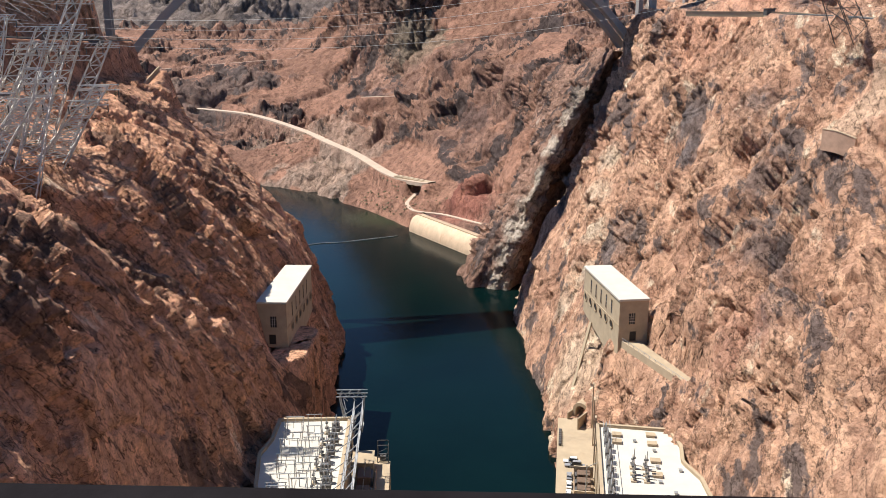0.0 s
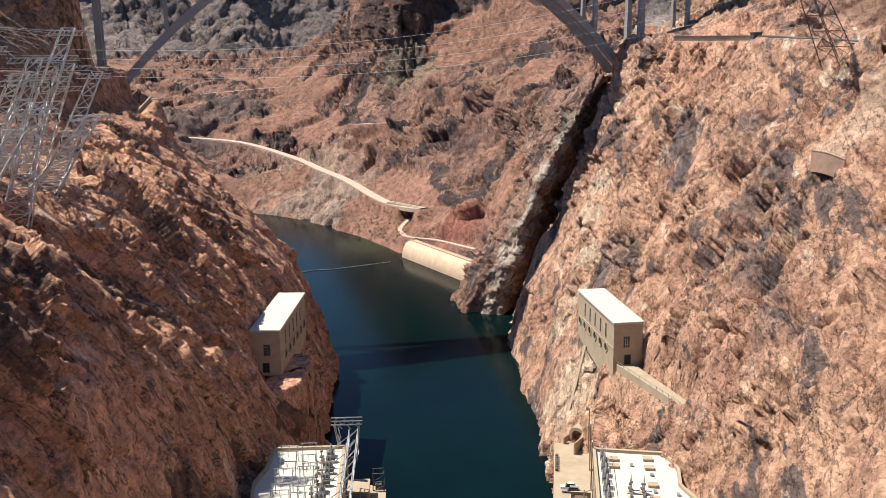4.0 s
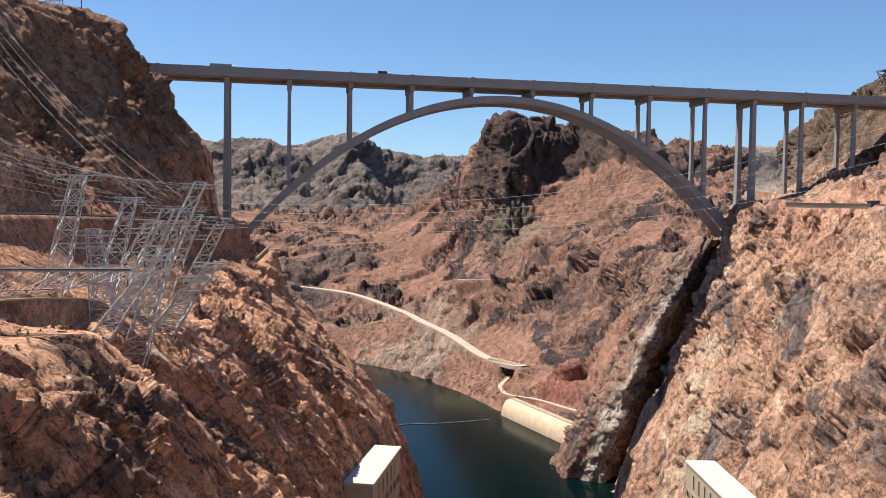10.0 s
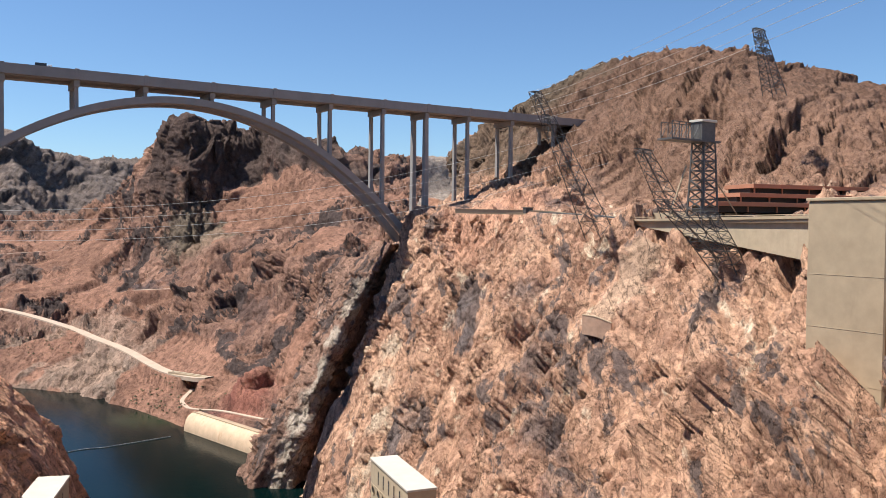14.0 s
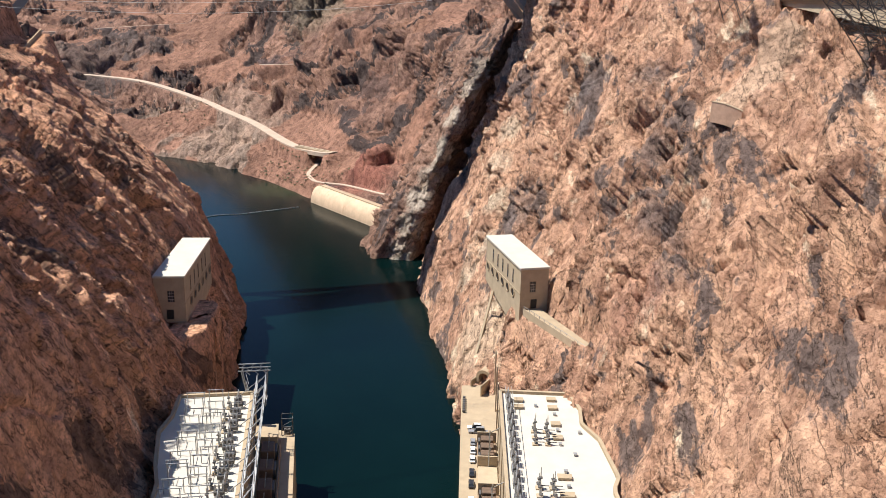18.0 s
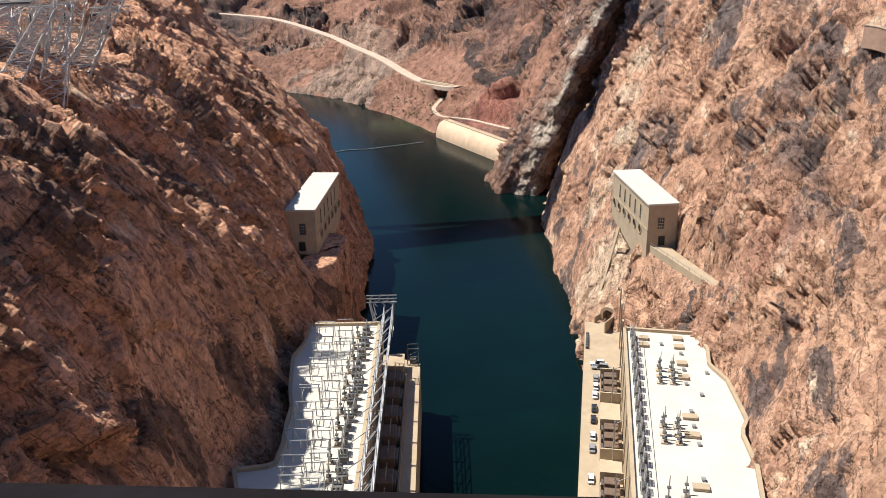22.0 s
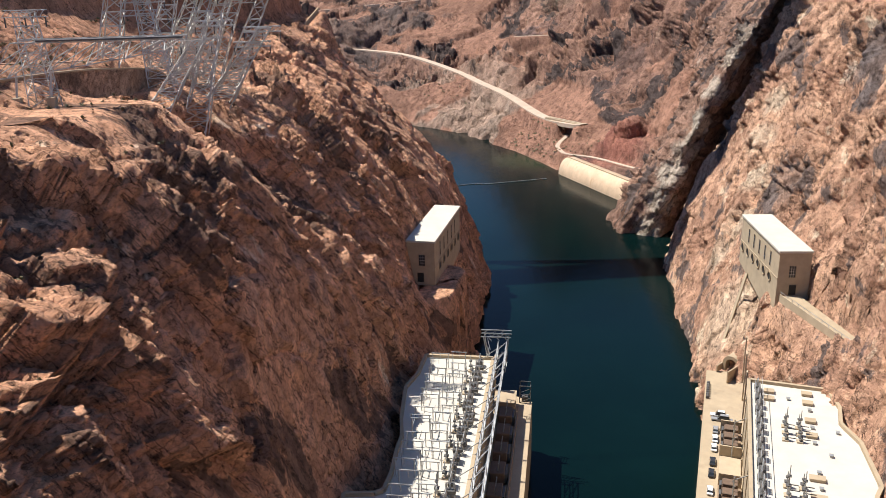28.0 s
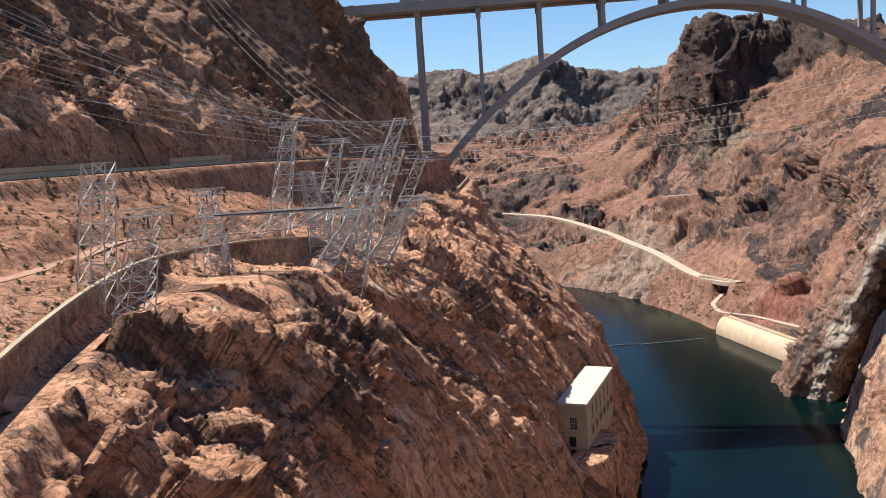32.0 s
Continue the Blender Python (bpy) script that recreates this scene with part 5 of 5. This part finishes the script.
# fan-shaped landing of lattice bars over the stone wall
fan = thing("lattice_landing", (0, 0, 0), 0, "horizontal fan of galvanised lattice bars on two footings", "steel frame")
top_pts = [Vector((-78 + 40 * k / 10, 215, 165.2)) for k in range(11)]
low_pts = [Vector((-88 + 46 * k / 10, 212 + 3 * (k % 2), 156.5 + 6.2 * (k / 10) ** 1.2)) for k in range(11)]
back_pts = [p + Vector((0, 7, 0.4)) for p in top_pts]
for pts in (top_pts, low_pts, back_pts):
    bars("chord", [(p, q, 0.26) for p, q in zip(pts[:-1], pts[1:])], GALV, fan)
bars("web", [(p, q, 0.17) for p, q in zip(top_pts, low_pts)] + [(p, q, 0.17) for p, q in zip(top_pts[:-1], low_pts[1:])] + [(p, q, 0.2) for p, q in zip(top_pts[:-1], back_pts[1:])] + [(p, q, 0.2) for p, q in zip(back_pts[1:], low_pts)], GALV, fan)
part("catwalk", box((-72, 214.5, 165.4), (-38, 216.5, 165.8)), STEEL_DARK, fan)
for x in (-78, -70):
    part("footing", box((x - 1.0, 212.5, 146), (x + 1.0, 214.5, 152.6), 0.15), CONCRETE_PALE, fan)
    bars("post", [((x, 213.5, 152.6), (x + 0.5, 214.5, 158.5), 0.4)], GALV, fan)

# pylons on the hilltops
for base, top, w0 in (((-200, 452, 266), (-202, 452, 300), 7), ((-163, 450, 267), (-163, 450, 305), 8), ((-116, 450, 282), (-113, 450, 306), 7), ((-150, 446, 270), (-150, 446, 300), 7)):
    pylon(base, top, w0, 2.5, ((0.8, 7, 0.0), (0.92, 6, 0.0)), GALV, "grey lattice pylon standing on the hilltop", "hilltop pylons", 8, 0.26)
dish = thing("radio_dish", (-104, 455, 286), 0, "pale round radio dish on the hilltop", "antenna")
bm = bmesh.new()
bmesh.ops.create_cone(bm, cap_ends=True, segments=20, radius1=2.6, radius2=0.8, depth=0.9, matrix=Matrix.Translation((0, 0, 5)) @ Matrix.Rotation(radians(80), 4, "X"))
part("reflector", bm, CONCRETE_PALE, dish)
bars("mast", [((0, 0, -4), (0, 0, 5), 0.4)], STEEL_DARK, dish)


# ---- power lines ----
def wire(a, b, sag, n=14, w=0.11):
    a, b = Vector(a), Vector(b)
    pts = [a.lerp(b, k / n) - Vector((0, 0, sag * 4 * (k / n) * (1 - k / n))) for k in range(n + 1)]
    d = (b - a).normalized()
    e = d.cross(Vector((0, 0, 1))).normalized() * (w / 2)
    u = Vector((0, 0, w / 2))
    v = [tuple(p + x) for p in pts for x in (-e, -u, e, u)]
    f = [(4 * i + j, 4 * i + (j + 1) % 4, 4 * i + 4 + (j + 1) % 4, 4 * i + 4 + j) for i in range(n) for j in range(4)]
    o = obj_from("power_line", v, f, WIRE)
    return tagged(o, "thin grey power line hanging over the canyon", "cable", "power lines")


WIRE = plain("wire_grey", (0.42, 0.41, 0.39), 0.7, 0.0, vary=0.1)
for k in range(7):
    wire((-152 + 2 * k, 240, 240 - 6 * k), (-70 + 4.5 * k, 286 + 6 * k, 189 - 1.2 * k), 3 + 0.3 * k)
for k in range(4):
    wire((-168 + 5 * k, 448, 296 - 2 * k), (-48 + 3 * k, 312 + 4 * k, 181 + 1.5 * k), 8)
for k in range(6):
    wire((-158 + 2 * k, 262, 236 - 6 * k), (-44 + 3 * k, 312 + 4 * k, 184 + 1.2 * k), 3)
for k in range(4):
    wire((-36 + 3 * k, 322, 184 - 3 * k), (262 + 6 * k, 300, 226 - 5 * k), 14, 24)

# ---- left ledge: stone wall, road walls ----
STONE = rock("masonry_stone", (0.52, 0.36, 0.25), (0.42, 0.27, 0.18), (0.2, 0.14, 0.1), (0.56, 0.44, 0.33), size=0.35, cracks=0.7)


def wall_along(name, line, thick, low, label, mat, cap=None, cap_mat=None, n=10):
    """A wall that follows a line of (x, y, top): body and, if wanted, a coping."""
    pts = spline(np.array(line, float), np.linspace(0, len(line) - 1, (len(line) - 1) * n + 1))
    d = np.gradient(pts, axis=0)[:, :2]
    d /= np.linalg.norm(d, axis=1, keepdims=True)
    nrm = np.stack([-d[:, 1], d[:, 0]], -1)
    t = thing(name, (0, 0, 0), 0, label, "wall")

    def strip(pname, half, z0, z1, m):
        v, f = [], []
        for (x, y, z), (a, b) in zip(pts, nrm):
            v += [(x - a * half, y - b * half, z + z0), (x + a * half, y + b * half, z + z0), (x + a * half, y + b * half, z + z1), (x - a * half, y - b * half, z + z1)]
        for i in range(len(pts) - 1):
            k = 4 * i
            f += [(k + j, k + (j + 1) % 4, k + 4 + (j + 1) % 4, k + 4 + j) for j in range(4)]
        e = 4 * (len(pts) - 1)
        f += [(3, 2, 1, 0), (e, e + 1, e + 2, e + 3)]
        obj_from(pname, v, f, m, t)

    strip("body", thick / 2, -low, 0, mat)
    if cap:
        strip("coping", thick / 2 + 0.12, 0, cap, cap_mat or CONCRETE_PALE)
    return t


wall_along("stone_wall", [(-78, 92, 143), (-81, 118, 147.5), (-84, 145, 151.5), (-85, 172, 155), (-85, 200, 156.5), (-82, 228, 155.5), (-76, 250, 154.5), (-68, 268, 153), (-60, 286, 150), (-54, 302, 141)], 0.9, 8, "curved masonry retaining wall along the lower road", STONE, 0.5)
wall_along("road_wall", [(-33, 462, 145.5), (-24, 468, 148), (-17, 472, 155), (-11, 476, 161)], 0.8, 5, "curved pale concrete road wall climbing the spur", CONCRETE_PALE, 0.4)
wall_along("road_wall", [(-166, 120, 179.5), (-156, 180, 179.5), (-143, 225, 179.6), (-128, 265, 179.4), (-108, 310, 179), (-86, 358, 178.6), (-62, 418, 177)], 0.5, 5.5, "brown concrete retaining wall under the upper road", CONCRETE)
for a, b in (((-158, 205), (-150, 222)), ((-146, 228), (-126, 272)), ((-113, 300), (-100, 328))):
    w = thing("guard_barrier", (0, 0, 0), 0, "long pale concrete barrier beside the upper road", "barrier", "road barriers")
    bars("beam", [((a[0] - 1.5, a[1], 180.9), (b[0] - 1.5, b[1], 180.9), 1.5)], CONCRETE_PALE, w)
    bars("base", [((a[0] - 1.5, a[1], 179.4), (b[0] - 1.5, b[1], 179.4), 1.1)], CONCRETE, w)


# ---- roads ----
DIRT = plain("dirt_road", (0.47, 0.355, 0.265), 0.95, vary=0.15, scale=0.1, relief=0.05)
SAND = plain("red_sand", (0.36, 0.20, 0.132), 0.95, vary=0.25, scale=0.4, relief=0.05)
TARMAC = plain("tarmac", (0.07, 0.07, 0.072), 0.9, vary=0.2, scale=0.5)


def road(name, line, half, mat, label, lift=0.35, n=10):
    pts = spline(np.array(line, float), np.linspace(0, len(line) - 1, (len(line) - 1) * n + 1))
    d = np.gradient(pts, axis=0)[:, :2]
    d /= np.linalg.norm(d, axis=1, keepdims=True)
    v, f = [], []
    for (x, y, z), (a, b) in zip(pts, d):
        v += [(x + b * half, y - a * half, z + lift), (x - b * half, y + a * half, z + lift), (x + b * half, y - a * half, z - 2.5), (x - b * half, y + a * half, z - 2.5)]
    for i in range(len(pts) - 1):
        k = 4 * i
        f += [(k, k + 4, k + 5, k + 1), (k + 2, k + 6, k + 4, k), (k + 1, k + 5, k + 7, k + 3)]
    return tagged(obj_from(name, v, f, mat), label, "road", kind="structure")


road("road_river", RIVER_ROAD, 5.5, DIRT, "pale dusty road above the river", 1.2)
road("road_high", HIGH_ROAD, 4.0, DIRT, "pale dusty road across the far slope")
road("road_terrace", TERRACE, 3.5, DIRT, "narrow dirt track on the far slope")
road("road_lower", LOWER_ROAD, 2.4, SAND, "narrow road behind the stone wall")
road("road_upper", UPPER_ROAD, 4.5, TARMAC, "grey road below the dark hill")
road("road_rim", RIM_ROAD, 4.5, TARMAC, "grey road along the canyon rim")
road("road_landing", LANDING, 2.0, DIRT, "dirt track down to the outlet", 0.7)

# ---- bridge of the river road, outlet works, boom ----
vb = thing("road_viaduct", (0, 0, 0), 0, "small concrete road bridge on piers above the bank", "bridge")
bars("deck", [((205, 838, 32.4), (226, 782, 33.6), 2.0)], CONCRETE_PALE, vb)
bars("deck", [((209, 840, 32.4), (230, 785, 33.6), 2.0)], CONCRETE, vb)
for x, y in ((209, 830), (216, 812), (224, 793)):
    part("pier", box((x - 1.3, y - 1.3, 5), (x + 1.3, y + 1.3, 34), 0.1), CONCRETE, vb)


def outlet_works():
    o = thing("spillway_outlet", (0, 0, 0), 0, "long stained concrete outlet apron curving down to the river", "dam")
    a, b = Vector((192, 728, 0)), Vector((221, 612, 0))
    d = (b - a).normalized()
    s = Vector((-d.y, d.x, 0))
    if s.x < 0:
        s = -s
    n, m = 24, 12
    v, f = [], []
    for i in range(n + 1):
        c = a.lerp(b, i / n)
        for j in range(m + 1):
            t = j / m
            z = 14.5 * math.sin(t * math.pi / 2)
            q = c + s * (9 * (1 - math.cos(t * math.pi / 2)) - 1.5)
            v.append((q.x, q.y, z))
        q = c + s * 14
        v.append((q.x, q.y, 14.8))
        v.append((q.x, q.y, -3.0))
    w = m + 3
    for i in range(n):
        for j in range(w - 1):
            k = i * w + j
            f.append((k, k + w, k + w + 1, k + 1))
    obj_from("apron", v, f, APRON, o, smooth=True)
    for e in (0, n):
        obj_from("end_wall", [v[e * w + j] for j in range(w)] + [(v[e * w][0], v[e * w][1], -3.0)], [tuple(range(w + 1))], CONCRETE, o)
    e = b + d * 2
    part("gate_pier", box((e.x - 3, e.y - 3, -3), (e.x + 4, e.y + 3, 16), 0.2), CONCRETE, o)
    part("gate_slot", box((e.x - 3.2, e.y - 0.9, 0.5), (e.x - 2.9, e.y + 0.9, 12)), DARK, o)
    bars("kerb", [((a + s * 8).to_tuple()[:2] + (14.9,), (b + s * 8).to_tuple()[:2] + (14.9,), 0.9)], CONCRETE_PALE, o)
    return o


APRON = plain("stained_concrete", (0.58, 0.42, 0.28), 0.85, vary=0.2, scale=0.12, stain=(0.45, 0.27, 0.15))
outlet_works()
boom = thing("log_boom", (0, 0, 0), 0, "thin white floating boom across the river", "boom")
line = [Vector((84 + 92 * t, 697 + 15 * t + 5 * math.sin(min(t * 8, math.pi)), 0.35)) for t in [k / 30 for k in range(31)]]
for p, q in zip(line[:-1], line[1:]):
    bars("float", [(p, p.lerp(q, 0.86), 0.55)], STEEL, boom)

# ---- right rim: slab bridge, walls, garage, cableway tower ----
sb = thing("road_bridge", (0, 0, 0), 0, "pale concrete road bridge with a deep shaded girder along the rim", "bridge")
ends = (Vector((283, 291, 0)), Vector((236, 150, 0)))
bars("deck", [((283, 291, 183.3), (236, 150, 184.0), 1.0)], CONCRETE_PALE, sb)
dd = (ends[1] - ends[0]).normalized()
ss = Vector((-dd.y, dd.x, 0))
ss = ss if ss.x > 0 else -ss
deckb = prism([tuple((ends[0] + ss * k).to_tuple()[:2]) for k in (0, 11)] + [tuple((ends[1] + ss * k).to_tuple()[:2]) for k in (11, 0)], 182.2, 183.6)
part("slab", deckb, CONCRETE_PALE, sb)
v = []
for e, z0 in ((ends[0], 181.6), (ends[1], 168.0)):
    for k in (1.2, 2.4):
        q = e + ss * k
        v += [(q.x, q.y, z0), (q.x, q.y, 182.2)]
obj_from("girder", v, [(0, 4, 5, 1), (2, 3, 7, 6), (0, 2, 6, 4), (1, 5, 7, 3), (0, 1, 3, 2), (4, 6, 7, 5)], CONCRETE, sb)
bars("railing", [((ends[0] + ss * 0.3).to_tuple()[:2] + (184.6,), (ends[1] + ss * 0.3).to_tuple()[:2] + (184.8,), 0.25)], CONCRETE_PALE, sb)
part("abutment", box((272, 244, 160), (300, 250, 182.2)), CONCRETE, sb)

wall_along("rim_wall", [(262, 408, 189.5), (276, 396, 189.2), (290, 384, 189.0), (299, 372, 188.6), (303, 352, 187), (300, 330, 186), (292, 305, 185)], 0.6, 2.4, "pale concrete wall along the canyon rim road", CONCRETE_PALE, 0.3)
kio = thing("rim_kiosk", (294, 381, 186), 0, "small dark booth on the rim wall", "booth")
part("cabin", box((-2.6, -1.5, 1.5), (2.6, 1.5, 4.4), 0.1), STEEL_DARK, kio)
part("roof", box((-3.0, -1.9, 4.4), (3.0, 1.9, 4.8), 0.05), STEEL_DARK, kio)
part("base", box((-2.4, -1.3, -6), (2.4, 1.3, 1.5)), CONCRETE, kio)
wall_along("gully_wall", [(235, 266, 143), (237, 260, 142.5), (240, 254, 140.5)], 1.2, 8, "dusty concrete retaining wall across the scree gully", plain("dusty_concrete", (0.46, 0.30, 0.21), 0.9, vary=0.2, scale=0.4, stain=(0.4, 0.25, 0.17)), 0.3)

TERRACOTTA = plain("terracotta_concrete", (0.37, 0.17, 0.10), 0.85, vary=0.12, scale=0.2)
gar = thing("parking_garage", (0, 0, 0), 0, "stepped terracotta parking garage with dark open decks", "building")
for k, (z, x0, back) in enumerate(((190.5, 312, 0), (195.2, 332, 8), (200.0, 346, 16))):
    m = Matrix.Translation((x0, 262 + back * 0.4, z)) @ Matrix.Rotation(radians(-12), 4, "Z")
    part("floor_edge", box((0, 0, 0), (90, 22, 2.0), 0.05, m), TERRACOTTA, gar)
    # A solid near-black block stands for the shade on the open deck.
    part("deck_void", box((1, 3.5, -2.8), (90, 20, 0), 0, m), DARK, gar)
    for i in range(6):
        part("column", box((2 + 17 * i, 1.8, -2.8), (2.6 + 17 * i, 2.4, 0), 0, m), TERRACOTTA, gar)
part("podium", box((300, 268, 178), (400, 300, 187.2)), CONCRETE, gar)

vis = thing("visitor_tower", (0, 0, 0), 0, "tall pale concrete tower block rising from the cliff", "building")
part("shaft", box((203, 118, 122), (230, 140, 187.5), 0.4), CONCRETE_PALE, vis)
part("cap", box((202.6, 117.6, 187.5), (230.4, 140.4, 188.4), 0.15), CONCRETE_PALE, vis)
for k in range(3):
    part("joint", box((202.93, 118.3, 140 + 14 * k), (203.0, 139.7, 140.12 + 14 * k)), CONCRETE, vis)

cab = pylon((278, 241, 184), (278, 241, 216), 9, 6.5, (), STEEL_DARK, "dark lattice cableway tower with a cabin on top", "rim pylons", 8, 0.42)
part("platform", box((255, 237, 215.6), (284, 245, 216.4)), STEEL_DARK, cab)
part("cabin", box((273.5, 238, 216.4), (281.5, 244, 224)), STEEL_DARK, cab)
part("cabin_roof", box((273, 237.4, 224), (282, 244.6, 225), 0.1), ROOF_WHITE, cab, "white cabin roof")
bars("side_frame", [((256 + 4 * i, y, 216.4), (256 + 4 * i, y, 223), 0.3) for i in range(5) for y in (238, 244)] + [((256, y, 223), (273, y, 223), 0.3) for y in (238, 244)] + [((256 + 4 * i, y, 216.4), (260 + 4 * i, y, 223), 0.2) for i in range(4) for y in (238, 244)], STEEL_DARK, cab)
bars("strut", [((258, 241, 184), (268, 241, 206), 0.5), ((300, 241, 186), (286, 241, 200), 0.4)], CONCRETE_PALE, cab)
for base, top, w0, w1, arms in (
        ((278, 302, 176), (236, 302, 241), 11, 4, ((0.97, 5, 0.6), (0.82, 5, 0.6))),
        ((296, 262, 170), (264, 262, 213), 11, 5, ((0.98, 7, 0.3),)),
        ((266, 212, 160), (226, 214, 190), 9, 5, ()),
        ((258, 206, 162), (240, 206, 186), 8, 5, ((0.9, 6, 0.2),))):
    pylon(base, top, w0, w1, arms, STEEL_DARK, "leaning dark lattice pylon on the canyon rim", "rim pylons", 10, 0.19)
pylon((403, 300, 256), (385, 298, 288), 9, 4, ((0.95, 6, 0.2), (0.8, 7, 0.2), (0.65, 7, 0.2)), STEEL_DARK, "dark lattice pylon high on the red hill", "rim pylons", 9, 0.24)
for k in range(5):
    wire((232 + k, 302, 240 - 3 * k), (120, -60, 262 - 4 * k), 8, 20)


# ---- traffic on the high bridge ----
def lorry(x, y, long, paint, label):
    t = thing("lorry", (x, y, 266.92), 0, label, "truck", "bridge traffic")
    part("trailer", box((0, -1.25, 1.0), (long, 1.25, 3.9), 0.1), paint, t)
    part("cab", box((long + 0.5, -1.2, 0.6), (long + 2.8, 1.2, 3.2), 0.3), CAR_PAINTS[0], t)
    part("chassis", box((0, -1.1, 0.45), (long + 2.8, 1.1, 1.0)), TYRE, t)
    for wx in (1.2, 2.4, long - 0.5, long + 1.8):
        for wy in (-1.1, 1.1):
            w = bmesh.new()
            bmesh.ops.create_cone(w, cap_ends=True, segments=12, radius1=0.5, radius2=0.5, depth=0.3, matrix=Matrix.Translation((wx, wy, 0.5)) @ Matrix.Rotation(radians(90), 4, "X"))
            part("wheel", w, TYRE, t)


lorry(-48, 533, 13, CAR_PAINTS[2], "dark articulated lorry crossing the high bridge")
lorry(55, 533, 6, CAR_PAINTS[1], "dark short lorry crossing the high bridge")

# ---- dam crest, parapet ----
dam_turn = pose(0, 0, 0, 0, 0, -math.degrees(ACROSS))
dam = tagged(part("dam_crest", box((-150, -13, 100), (165, 1.0, 178.3)), CONCRETE), "concrete dam crest with roadway", "dam", kind="structure")
dam.matrix_world = dam_turn
wall = tagged(part("parapet", box((-60, 1.02, 178.3), (60, 1.10, 179.35), 0.012), PARAPET), "weathered parapet along the dam crest, coloured near-black for its shade", "parapet", kind="structure")
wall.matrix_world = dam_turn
cu = bpy.data.curves.new("warning_text", "FONT")
cu.body, cu.size, cu.extrude = "DANGER", 0.06, 0.0006
txt = new("warning_text", cu)
ink = plain("black_stencil_paint", (0.0055, 0.0048, 0.005), 0.95, vary=0.3, scale=30)
ink.node_tree.nodes["Principled BSDF"].inputs["Specular IOR Level"].default_value = 0.0
txt.data.materials.append(ink)
txt.parent = wall
txt.matrix_local = Matrix.Translation((0.425, 1.0185, 179.272)) @ Matrix.Rotation(radians(90), 4, "X")


# ---- shrubs ----
def shrubs(name, sheet, boxes, count, size, label, seed):
    """Low desert bushes of small blades, scattered over stretches of the ground as one object."""
    r = random.Random(seed)
    p = SHEETS[sheet]
    v, f = [], []
    for (x0, x1, y0, y1, z0, z1), share in boxes:
        ok = p[(p[:, 0] > x0) & (p[:, 0] < x1) & (p[:, 1] > y0) & (p[:, 1] < y1) & (p[:, 2] > z0) & (p[:, 2] < z1)]
        if not len(ok):
            continue
        for _ in range(int(count * share)):
            c = ok[r.randrange(len(ok))]
            k = size * r.uniform(0.5, 1.3)
            for _ in range(16):
                a, t = r.uniform(0, 6.28), r.uniform(0.2, 1.3)
                tip = (c[0] + k * math.cos(a) * math.cos(t), c[1] + k * math.sin(a) * math.cos(t), c[2] + k * math.sin(t) * 0.9)
                o = (k * 0.16 * math.sin(a), -k * 0.16 * math.cos(a), k * 0.1)
                mid = tuple((c[i] + tip[i]) / 2 for i in range(3))
                n = len(v)
                v += [tuple(c), tuple(mid[i] + o[i] for i in range(3)), tip, tuple(mid[i] - o[i] for i in range(3))]
                f.append((n, n + 1, n + 2, n + 3))
    return tagged(obj_from(name, v, f, SHRUB), label, "bush", kind="stuff")


SHRUB = plain("desert_shrub", (0.17, 0.15, 0.085), 0.9, vary=0.35, scale=0.3)
shrubs("desert_bushes", "canyon_wall_left", [((-150, -80, 120, 300, 145, 178), 0.6), ((-90, -25, 300, 480, 140, 172), 0.25), ((-95, -45, 90, 280, 120, 156), 0.15)], 800, 1.0, "dry olive desert bushes on the rocky ledge", 3)
shrubs("river_bushes", "far_bank", [((170, 235, 740, 860, 4, 30), 0.6), ((80, 170, 1000, 1150, 20, 60), 0.4)], 160, 1.8, "green bushes along the river bank", 4)
